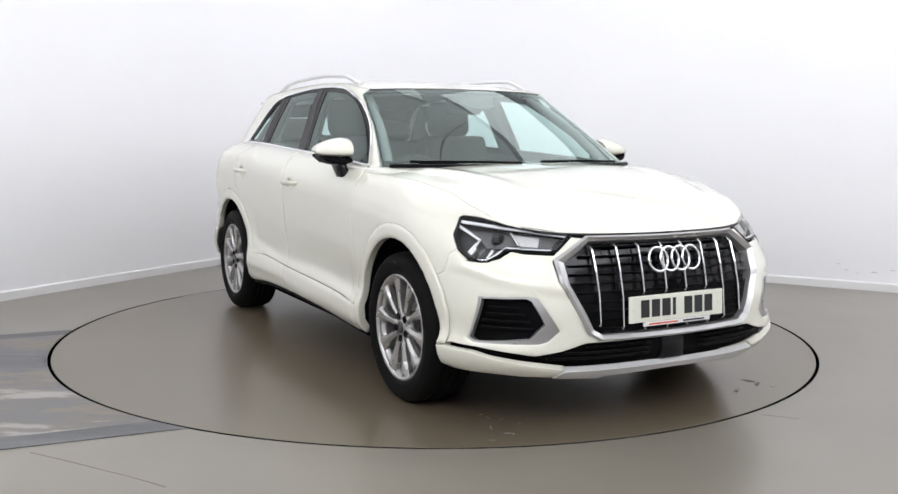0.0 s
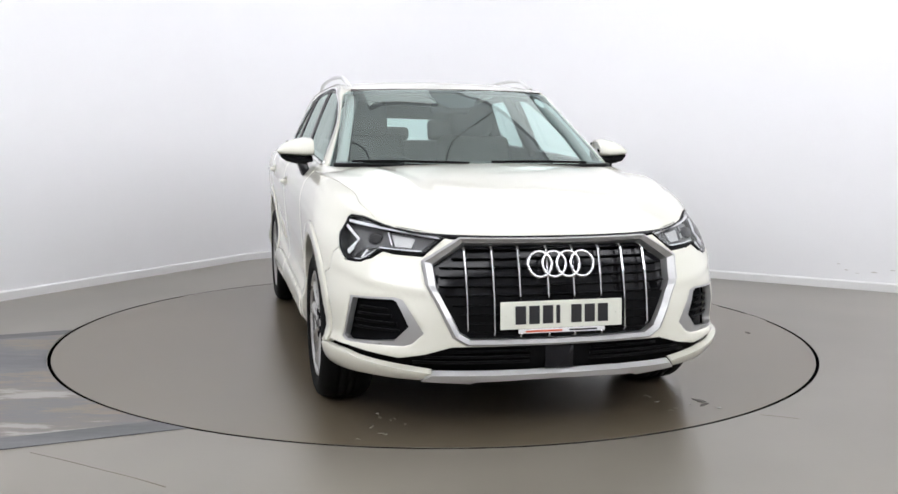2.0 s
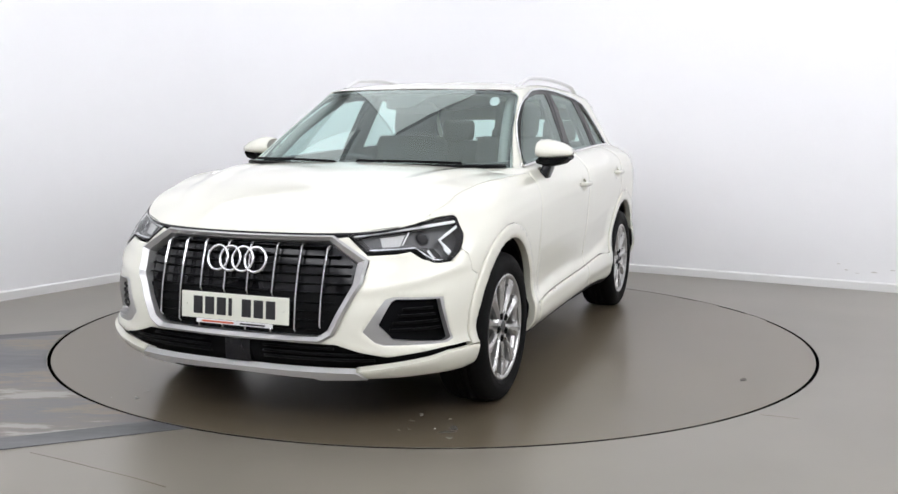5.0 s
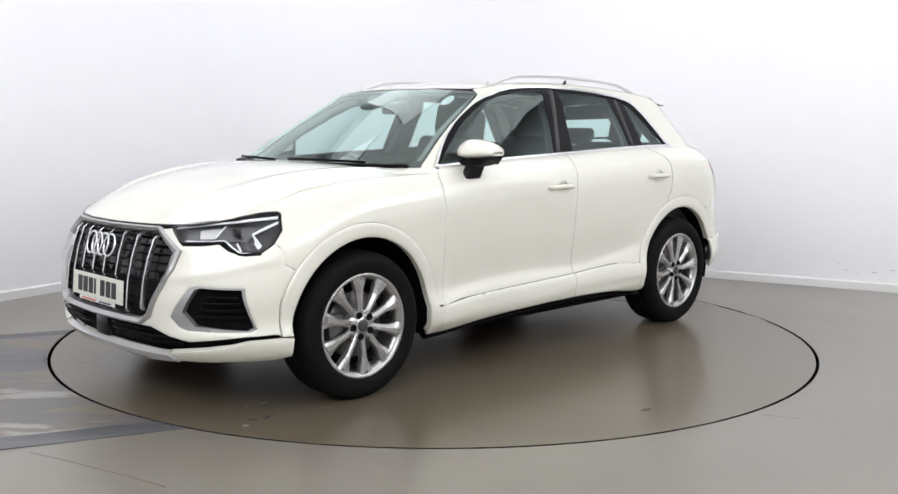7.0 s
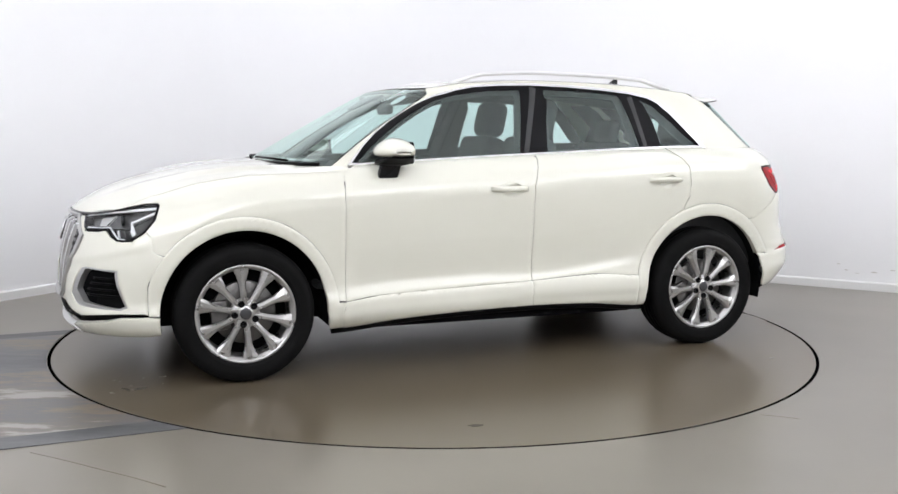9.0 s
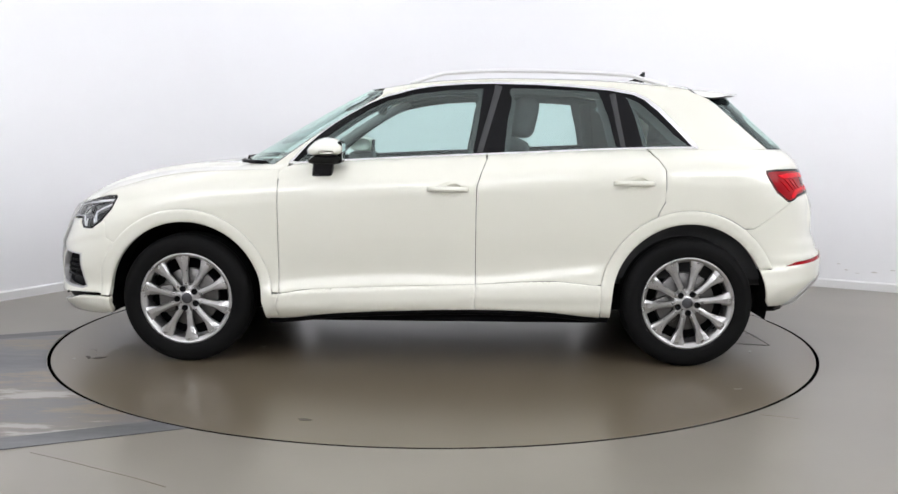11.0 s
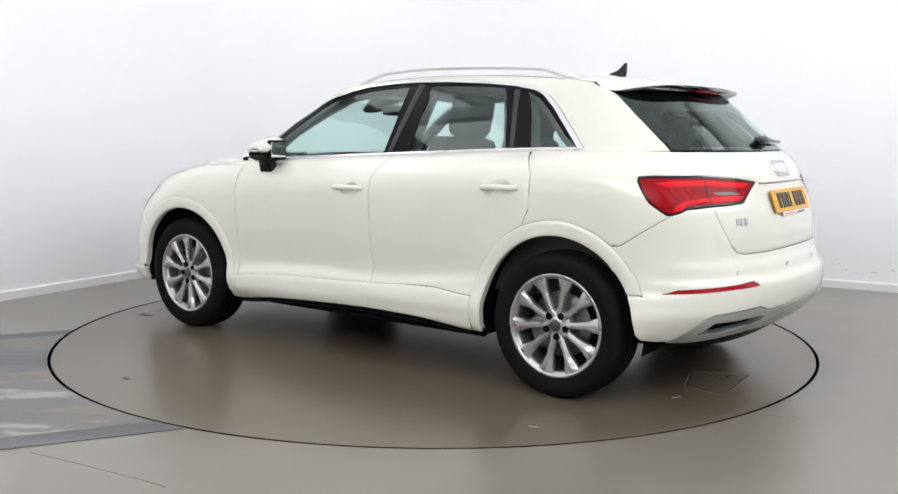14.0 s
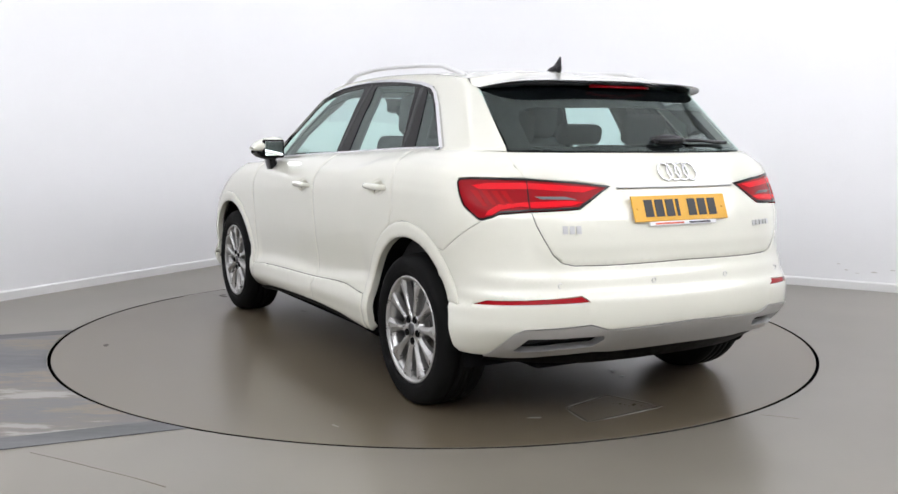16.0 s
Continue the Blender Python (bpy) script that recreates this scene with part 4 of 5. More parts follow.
def hump(xlist, width, edge, crown, power, cols=28):
    """A crowned sheet over the car: at each x it spans the half width and rises from edge to crown."""
    vs, fs = [], []
    for x in xlist:
        w, e, c = width(x), edge(x), crown(x)
        for j in range(cols + 1):
            t = math.sin((j / cols - 0.5) * math.pi)
            vs.append((x, t * w, e + (c - e) * (1 - abs(t) ** power)))
    n = cols + 1
    for i in range(len(xlist) - 1):
        for j in range(cols):
            fs.append((i * n + j, i * n + j + 1, (i + 1) * n + j + 1, (i + 1) * n + j))
    return vs, fs


bonnet_z = profile((0.80, 1.088), (1.10, 1.086), (1.19, 1.082), (1.45, 1.058), (1.76, 1.000), (1.95, 0.938), (2.06, 0.880), (2.11, 0.847), (2.135, 0.826))
roof_z = profile((-1.75, 1.468), (-1.5, 1.508), (-1.2, 1.545), (-0.8, 1.562), (-0.4, 1.564), (0.0, 1.547), (0.2, 1.526), (0.33, 1.503), (0.41, 1.486))
cant_z = profile((-1.75, 1.44), (-1.5, 1.466), (-1.2, 1.503), (-0.8, 1.530), (-0.4, 1.538), (0.0, 1.520), (0.2, 1.495), (0.33, 1.480), (0.41, 1.4855))


def build_top():
    # bonnet
    lst = xs(0.88, 1.9, 24) + [1.94, 1.98, 2.01, 2.04, 2.06, 2.08, 2.095, 2.108, 2.118, 2.126, 2.1305, 2.133]
    vs, fs = hump(lst, lambda x: max(0.004, side_width(x, seam_z(x)) * corner(x, seam_z(x)) - 0.0005), lambda x: seam_z(x) + 0.002, bonnet_z, 2.6, 90)
    for k, (x, y, z) in enumerate(vs):
        w = max(0.004, side_width(x, seam_z(x)) * corner(x, seam_z(x)))
        t, fade = abs(y) / w, math.sin(math.pi * min(1.0, max(0.0, (x - 0.86) / 1.16)))
        vs[k] = (x, y, z + 0.015 * fade * max(0.0, 1 - abs(t - 0.80 + 0.16 * (x - 0.9)) / 0.11))
    mesh_object("bonnet", vs, fs, PAINT, CAR, "white bonnet")
    # folded edge of the bonnet along the wings
    for s in (1, -1):
        path = [(x, s * (side_width(x, seam_z(x)) * corner(x, seam_z(x)) - 0.006), seam_z(x) - 0.003) for x in lst[:26]]
        v, f = tube(path, 0.0055, 8)
        mesh_object("bonnet_edge", v, f, PAINT, CAR)
    # black joint under the bonnet's front edge
    pts = [Vector((x, side_width(x, seam_z(x)) * corner(x, seam_z(x)) - 0.006, seam_z(x) - 0.006)) for x in lst[18:]]
    path = [Vector((p.x, -p.y, p.z)) for p in pts] + pts[::-1]
    v, f = tube(path, 0.007, 6)
    mesh_object("bonnet_seal", v, f, GLOSS_BLACK, CAR, "black bonnet seal")
    for s in (1, -1):
        vs, fs = [], []
        row = xs(0.805, 1.12, 18)
        for x in row:
            a = Vector((x, side_width(x, seam_z(x)) * corner(x, seam_z(x)) - 0.001, seam_z(x) - 0.001))
            b = Vector((x, high_width(1.064) * corner(x, 1.064, True) - 0.002, 1.064))
            for k in range(5):
                q = a.lerp(b, k / 4) + Vector((0, 0, 0.006 * math.sin(math.pi * k / 4)))
                vs.append((q.x, q.y * s, q.z))
        for i in range(len(row) - 1):
            for k in range(4):
                fs.append((i * 5 + k, i * 5 + k + 1, i * 5 + k + 6, i * 5 + k + 5))
        mesh_object("scuttle_corner", vs, fs if s < 0 else [f[::-1] for f in fs], PAINT, CAR, "white panel at the foot of the windscreen pillar")
    # roof
    wide = lambda x: side_width(x, cant_z(x)) * corner(x, cant_z(x), True)
    lst = [0.4045, 0.402, 0.398, 0.39, 0.38, 0.365, 0.345, 0.32, 0.29, 0.25] + xs(0.2, -1.375, 32)
    vs, fs = hump(lst, lambda x: max(0.003, wide(x)), cant_z, roof_z, 2.4)
    mesh_object("roof", vs, [f[::-1] for f in fs], PAINT, CAR, "white roof panel")
    # rear spoiler
    def spoil_w(x):
        t = min(1.0, max(0.0, (-1.42 - x) / 0.300))
        return 0.622 * (1 - t ** 3.2) ** (1 / 3.2) if x < -1.42 else wide(-1.38) + (0.622 - wide(-1.38)) * (-1.38 - x) / 0.04
    lst = xs(-1.382, -1.6, 10) + [-1.63, -1.66, -1.68, -1.695, -1.706, -1.713, -1.718]
    def spoil_e(x):
        t = min(1.0, max(0.0, (-1.42 - x) / 0.300))
        if x > -1.42:
            return cant_z(-1.382) + (1.447 - cant_z(-1.382)) * (-1.382 - x) / 0.038
        return 1.447 - 0.012 * min(1.0, t * 4) + (roof_z(x) - 1.437) * t ** 2.2
    vs, fs = hump(lst, spoil_w, spoil_e, lambda x: max(roof_z(x), spoil_e(x) + 0.001), 2.6)
    spoiler = mesh_object("rear_spoiler", vs, [f[::-1] for f in fs], PAINT, CAR, "white roof spoiler")
    vs, fs = hump(lst, lambda x: spoil_w(x) * 0.998, lambda x: spoil_e(x) - 0.008, lambda x: max(roof_z(x), spoil_e(x)) - 0.020, 2.6)
    mesh_object("spoiler_underside", vs, fs, GLOSS_BLACK, spoiler, "black underside of the spoiler")
    v, f = tube([(-1.704 + 0.5 * y * y, y, 1.449) for y in xs(-0.17, 0.17, 8)], 0.007, 8)
    mesh_object("brake_light", v, f, RED_DARK, spoiler, "red third brake light")
    # antenna
    vs, fs = [], []
    prof = ((0.0, 0.112, 0.026), (0.016, 0.100, 0.023), (0.028, 0.062, 0.012), (0.050, 0.034, 0.006), (0.070, 0.014, 0.002))
    for h, ln, w in prof:
        for t in range(12):
            a = t * math.pi / 6
            vs.append((-1.235 + ln * 0.5 + ln * 0.5 * math.cos(a) - (0.0 if h == 0 else 0.006), w * math.sin(a), 1.545 + h))
    for k in range(4):
        for t in range(12):
            fs.append((k * 12 + t, k * 12 + (t + 1) % 12, (k + 1) * 12 + (t + 1) % 12, (k + 1) * 12 + t))
    fs.append(tuple(range(48, 60)))
    mesh_object("antenna", vs, fs, GLOSS_BLACK, CAR, "black shark fin antenna")
    for s in (1, -1):
        # roof rails
        path = []
        for i, x in enumerate(xs(0.16, -1.26, 36)):
            t = i / 36
            h = 0.040 * min(1.0, t / 0.14, (1 - t) / 0.14)
            path.append(Vector((x, s * (0.578 - 0.02 * (abs(t - 0.5) * 2) ** 2), cant_z(x) + 0.006 + h * 0.9)))
        v, f = tube(path, 0.014, 10, flat=0.8)
        mesh_object("roof_rail", v, f, RAIL, CAR, "light silver roof rail")
        side_frame(s)


CHROME_OUT = ((0.800, 1.066), (0.721, 1.154), (0.643, 1.224), (0.556, 1.288), (0.47, 1.341), (0.368, 1.398), (0.267, 1.443), (0.145, 1.476), (0.021, 1.498), (-0.16, 1.512), (-0.338, 1.517),
              (-0.56, 1.513), (-0.776, 1.501), (-0.96, 1.483), (-1.073, 1.460), (-1.14, 1.430), (-1.208, 1.375), (-1.302, 1.277), (-1.398, 1.172), (-1.385, 1.152))
DLO = ((0.760, 1.076), (0.655, 1.173), (0.566, 1.246), (0.479, 1.307), (0.375, 1.369), (0.272, 1.418), (0.133, 1.454), (-0.043, 1.478), (-0.20, 1.488), (-0.347, 1.492), (-0.584, 1.490), (-0.76, 1.482),
       (-0.918, 1.467), (-1.03, 1.443), (-1.10, 1.413), (-1.197, 1.325), (-1.28, 1.240), (-1.355, 1.182), (-1.345, 1.170))


def side_frame(s):
    """Pillars, cant rail, bright window line and side glass of one side."""
    edge = []
    for z in (1.056, 1.10, 1.16, 1.22, 1.28, 1.34, 1.40, 1.45):
        edge.append((screen_edge(z), z))
    roof = [(p_of_x(True, x, cant_z(x), True), cant_z(x)) for x in xs(0.30, -1.36, 24)]
    tail = []
    for x, z in ((-1.40, 1.462), (-1.470, 1.436), (-1.60, 1.327), (-1.725, 1.220), (-1.788, 1.166)):
        tail.append((p_of_x(True, x, z, True), z))
    foot = [(p_of_x(True, x, belt(x), True), belt(x)) for x in xs(-1.66, -1.40, 5)]
    foot = [(a, b - 0.003) for a, b in foot]
    front_low = sx([(0.80, 1.055), (0.845, 1.044)], True, True)
    hole = sx(CHROME_OUT, True, True)
    top = edge + roof + tail + foot + hole[::-1] + front_low
    fr = skin("side_frame", top, PAINT, CAR, side=s, upper=True, rim=0.012, label="white pillar and roof frame")
    # bright line round the windows
    ring = hole + [(p_of_x(True, x, belt(x) - 0.006, True), belt(x) - 0.006) for x in xs(-1.33, 0.77, 20)]
    dlo = shrink(ring, 0.013)
    skin("window_trim", shrink(ring, 0.001), CHROME, fr, side=s, upper=True, holes=[dlo], lift=0.006, rim=0.012, label="bright window line")
    # panes
    panes = {
        "front_side_window": [p for p in DLO if p[0] > -0.2] + [(-0.252, 1.489), (-0.225, 1.30), (-0.192, belt(-0.19) + 0.006)] + [(x, belt(x) + 0.006) for x in xs(-0.1, 0.73, 8)],
        "rear_side_window": [(-0.40, 1.4925)] + [p for p in DLO if -0.86 < p[0] < -0.41] + [(-0.880, 1.471), (-0.93, 1.33), (-0.968, belt(-0.968) + 0.006)] + [(x, belt(x) + 0.006) for x in xs(-0.9, -0.352, 6)] + [(-0.375, 1.32)],
        "quarter_window": [(-1.0, 1.452)] + [p for p in DLO if p[0] < -1.02] + [(x, belt(x) + 0.006) for x in xs(-1.30, -1.10, 3)] + [(-1.06, 1.33)],
    }
    pillar = shrink(ring, 0.014)
    holes = [shrink(sx(p, True, True), 0.003) for p in panes.values()]
    skin("pillar_cover", shrink(pillar, -0.006), FILM, fr, side=s, upper=True, holes=holes, lift=-0.006, rim=0.006, label="gloss black pillar cover")
    inner = [shrink(sx(p, True, True), 0.020) for p in panes.values()]
    skin("window_lining", shrink(pillar, -0.012), TRIM_DARK, fr, side=s, upper=True, holes=inner, lift=-0.040, rim=0.010, label="dark lining round the windows")
    for k, p in panes.items():
        skin(k, shrink(sx(p, True, True), -0.002), GLASS, fr, side=s, upper=True, lift=-0.009, rim=0.0, label="green tinted side window").visible_shadow = False


pillar_x = profile((1.05, 0.905), (1.06, 0.889), (1.165, 0.746), (1.27, 0.596), (1.375, 0.425), (1.465, 0.285))


def screen_edge(z):
    """p of the windscreen's side edge at z."""
    return p_of_x(True, pillar_x(z) - 0.002, z, True)


def build_screens():
    zs = [1.066, 1.10, 1.16, 1.22, 1.28, 1.34, 1.40, 1.44, 1.463]
    side_ = [(p_of_x(True, pillar_x(z), z, True) - 0.003, z) for z in zs]
    top = [(p_of_y(True, y, z, True), z) for y, z in dense(((0.56, 1.471), (0.45, 1.476), (0.35, 1.480), (0.2, 1.483), (0.0, 1.484)), 0.05)]
    foot = [(p_of_y(True, y, z, True), z) for y, z in ((0.0, 1.080), (0.3, 1.078), (0.6, 1.072))]
    out = both([foot[0], foot[1], foot[2]] + side_ + top)
    hole = both([(p_of_y(True, 0.0, 1.098, True), 1.098), (p_of_y(True, 0.55, 1.093, True), 1.093)] + [(p_of_x(True, pillar_x(z), z, True) - 0.026, z) for z in (1.10, 1.2, 1.3, 1.4, 1.452)] + [(p_of_y(True, 0.45, 1.466, True), 1.466), (0.0, 1.472)])
    ws = skin("windscreen", out, SCREEN_GLASS, CAR, upper=True, lift=-0.002, rim=0.0, step=0.05, label="clear tinted windscreen")
    ws.visible_shadow = False
    skin("windscreen_border", out, FILM, ws, upper=True, holes=[hole], lift=-0.007, rim=0.006, step=0.04, label="black windscreen border")
    # sensor cover behind the windscreen, and the round paper disc
    sen = fy([(-0.17, 1.475), (0.17, 1.475), (0.13, 1.452), (0.085, 1.405), (0.05, 1.395), (-0.05, 1.395), (-0.085, 1.405), (-0.13, 1.452)], True, True)
    skin("sensor_cover", sen, TRIM_DARK, ws, upper=True, lift=-0.022, rim=0.012, label="black camera housing")
    q = p_of_y(True, 0.523, 1.424, True)
    disc = [(q + 0.055 * math.cos(t), 1.424 + 0.026 * math.sin(t)) for t in [k * 0.314 for k in range(20)]]
    skin("paper_disc", disc, STRIP_WHITE, ws, upper=True, lift=-0.012, rim=0.001, label="round white paper disc")
    # cowl and wipers
    path = [skin_point(True, p_of_y(True, y, 1.068, True), 1.068, 0.004, True) for y in xs(-0.74, 0.74, 30)]
    v, f = tube(path, 0.016, 8, flat=0.7)
    cowl = mesh_object("cowl", v, f, DARK, CAR, "black cowl below the windscreen")
    for y0, y1 in ((-0.10, -0.66), (0.56, 0.02)):
        v, f = tube([skin_point(True, p_of_y(True, y, z, True), z, 0.012, True) for y, z in ((y0, 1.078), ((y0 + y1) / 2, 1.084), (y1, 1.083))], 0.007, 6)
        mesh_object("wiper", v, f, DARK, CAR, "black windscreen wiper")
    # rear screen with black side fins
    out = [(0.0, 1.164), (0.4, 1.166), (0.662, 1.168), (0.652, 1.22), (0.638, 1.327), (0.620, 1.436), (0.5, 1.445), (0.0, 1.462)]
    # the border's deep top edge stands in for the spoiler's dark reflection
    hol = [(0.0, 1.185), (0.4, 1.185), (0.585, 1.187), (0.578, 1.24), (0.568, 1.30), (0.545, 1.338), (0.48, 1.352), (0.0, 1.362)]
    o, h = both(fy(out, False, True)), both(fy(hol, False, True))
    rs = skin("rear_screen", o, REAR_GLASS, CAR, front=False, upper=True, lift=-0.001, rim=0.0, step=0.05, label="tinted rear screen")
    rs.visible_shadow = False
    skin("rear_border_reflection", shrink(o, 0.001), FILM, rs, front=False, upper=True, holes=[h], lift=-0.006, rim=0.005, step=0.04, label="black rear screen border with the spoiler's dark reflection")
    v, f = tube([skin_point(False, p_of_y(False, y, z, True), z, 0.016, True) for y, z in ((0.03, 1.190), (-0.10, 1.200), (-0.22, 1.198), (-0.44, 1.190))], 0.008, 8)
    wip = mesh_object("rear_wiper", v, f, GLOSS_BLACK, CAR, "black rear wiper")
    bm = bmesh.new()
    q = skin_point(False, p_of_y(False, -0.06, 1.199, True), 1.199, 0.016, True)
    bmesh.ops.create_uvsphere(bm, u_segments=16, v_segments=8, radius=0.032)
    bmesh.ops.scale(bm, vec=(0.8, 3.3, 0.8), verts=bm.verts)
    part("wiper_cap", bm, GLOSS_BLACK, wip, "", True, Matrix.Translation(q))


def build_rear():
    # tailgate below the screen
    half = [(0.0, 1.158), (0.4, 1.159), (0.6875, 1.160), (0.6975, 1.104), (0.6815, 1.058)]
    out = fy(half, False) + fy([(0.50, 1.044), (0.345, 1.026), (0.50, 0.932), (0.60, 0.926), (0.684, 0.922), (0.675, 0.875), (0.655, 0.830), (0.617, 0.754), (0.585, 0.722), (0.54, 0.712), (0.4, 0.711), (0.0, 0.716)], False)
    gate = skin("tailgate", both(shrink(out, 0.0)), PAINT, CAR, front=False, label="white tailgate")
    for s in (1, -1):
        tail_lamp(s)
    # recess lip above the plate, ring badge, model lettering as plain bars
    v, f = tube([skin_point(False, p_of_y(False, y, 1.016), 1.016, 0.004) for y in xs(-0.32, 0.32, 16)], 0.008, 8, flat=0.6)
    mesh_object("handle_strip", v, f, SATIN, gate, "silver tailgate handle strip")
    badge(gate, False, 1.076, 0.0345, 0.0465, -0.02)
    for y0, y1, z, n in ((0.585, 0.505, 0.853, 3), (-0.42, -0.565, 0.848, 5)):
        for k in range(n):
            y = y0 + (y1 - y0) * (k + 0.15) / n
            w = abs(y1 - y0) / n * 0.7
            zz = 0.016 if n == 3 else 0.011
            a = [(y, z - zz), (y - w, z - zz), (y - w, z + zz), (y, z + zz)]
            skin("badge_bar", fy(a, False), SATIN, gate, front=False, lift=0.005, rim=0.005, step=0.02)
    plate("rear_number_plate", pose(-2.137, 0.02, 0.932, 0, -20, 180), PLATE_YELLOW, "yellow rear number plate with dark characters")
    # bumper: from the arch round, with lamps and the silver valance
    h = fy([(0.0, 0.7125), (0.4, 0.7075), (0.5415, 0.7085), (0.5875, 0.7195), (0.620, 0.7525), (0.658, 0.829), (0.678, 0.874), (0.687, 0.921), (0.725, 0.918), (0.79, 0.910), (0.81, 0.897), (0.835, 0.8855)], False)
    h += sx([(-1.862, 0.8850), (-1.876, 0.8842), (-1.669, 0.7442)] + arc(HUB_R, HUB_Z, 0.475, 127, 157, 8, 1.045)
            + [(-1.779, 0.530)] + arc(HUB_R, HUB_Z, 0.410, 153.5, 178, 8, 1.04) + [(-1.768, 0.335), (-1.82, 0.330)], False)
    h += fy([(0.81, 0.332), (0.768, 0.440), (0.74, 0.462), (0.50, 0.481), (0.42, 0.455), (0.0, 0.468)], False)
    refl = fy([(0.870, 0.545), (0.84, 0.568), (0.534, 0.597), (0.505, 0.571), (0.66, 0.564)], False)
    bump = skin("rear_bumper", both(h), PAINT, CAR, front=False, holes=[refl, [(-a, b) for a, b in refl]], roll=0.001)
    for s in (1, -1):
        skin("reflector", shrink(refl, 0.002), RED_DARK, CAR, front=False, side=s, lift=-0.004, rim=0.01, label="dark red rear reflector")
    val = fy([(0.0, 0.464), (0.42, 0.451), (0.50, 0.477), (0.742, 0.458), (0.770, 0.436), (0.815, 0.328), (0.74, 0.325), (0.43, 0.350), (0.35, 0.345), (0.0, 0.350)], False)
    pipe = fy([(0.715, 0.424), (0.43, 0.428), (0.42, 0.412), (0.455, 0.378), (0.72, 0.360), (0.742, 0.366)], False)
    vl = skin("valance", both(val), SATIN, CAR, front=False, holes=[pipe, [(-a, b) for a, b in pipe]], lift=0.004, rim=0.03, label="satin silver rear valance")
    for s in (1, -1):
        skin("exhaust_trim", shrink(pipe, -0.003), GLOSS_BLACK, vl, front=False, side=s, lift=-0.035, rim=0.0, label="black exhaust trim")
    low = fy([(0.0, 0.352), (0.35, 0.347), (0.43, 0.352), (0.80, 0.328), (0.80, 0.29), (0.40, 0.262), (0.0, 0.262)], False)
    skin("diffuser", both(low), DARK, CAR, front=False, lift=-0.012, rim=0.03, label="black lower diffuser")
    for y, z in ((0.605, 0.632), (0.20, 0.640), (-0.20, 0.640), (-0.605, 0.632)):
        q = skin_point(False, p_of_y(False, y, z), z, 0.001)
        v, f = tube([(q.x - 0.001, q.y + 0.010 * math.cos(t), q.z + 0.010 * math.sin(t)) for t in [k * 0.52 for k in range(12)]], 0.0016, 5, True)
        mesh_object("parking_sensor", v, f, SATIN, bump)


def tail_lamp(s):
    line = fy([(0.345, 1.024), (0.50, 1.042), (0.674, 1.055), (0.76, 1.056)], False) + sx([(-1.785, 1.056), (-1.735, 1.052), (-1.732, 1.035), (-1.75, 1.00), (-1.79, 0.94), (-1.86, 0.889)], False)
    line += fy([(0.835, 0.888), (0.805, 0.900), (0.785, 0.917), (0.70, 0.926), (0.60, 0.930), (0.50, 0.936)], False)
    lamp = skin("tail_lamp", shrink(line, 0.002), RED_DARK, CAR, front=False, side=s, lift=-0.002, rim=0.012, label="red tail lamp with dark smoked edges")
    skin("lamp_border", shrink(line, 0.001), GLOSS_BLACK, lamp, front=False, side=s, holes=[shrink(line, 0.008)], lift=0.001, rim=0.002, label="black lamp edge")
    bar = fy([(0.40, 1.018), (0.68, 1.038), (0.80, 1.036), (0.845, 1.025), (0.83, 1.010), (0.68, 1.014), (0.47, 1.000)], False)
    skin("light_bar", bar, RED_BRIGHT, lamp, front=False, side=s, lift=0.001, rim=0.003, label="bright red upper light bar")
    low = fy([(0.475, 0.962), (0.53, 0.948), (0.665, 0.940), (0.72, 0.945), (0.78, 0.932), (0.81, 0.91), (0.83, 0.905), (0.82, 0.925), (0.785, 0.952), (0.70, 0.962), (0.54, 0.968)], False)
    skin("light_bar", low, RED_BRIGHT, lamp, front=False, side=s, lift=0.001, rim=0.003, label="bright red lower light bar")
    for k in range(4):
        y = 0.735 + 0.027 * k
        st = fy([(y, 0.955 - 0.004 * k), (y + 0.014, 0.955 - 0.004 * k), (min(y + 0.036, 0.853), 1.005), (min(y + 0.018, 0.84), 1.005)], False)
        skin("light_blade", st, RED_LENS, lamp, front=False, side=s, lift=0.0015, rim=0.003)
    rev = fy([(0.50, 0.972), (0.64, 0.974), (0.66, 0.984), (0.55, 0.984)], False)
    skin("reversing_light", rev, LAMP_GREY, lamp, front=False, side=s, lift=0.001, rim=0.002, label="clear reversing light")
    cut = fy([(0.679, 1.055), (0.676, 1.055), (0.687, 0.926), (0.690, 0.926)], False)
    skin("lamp_joint", cut, GLOSS_BLACK, lamp, front=False, side=s, lift=0.0018, rim=0.002)


CAP = material("dark grey cap", (0.07, 0.07, 0.075), 0.35, 0.4)


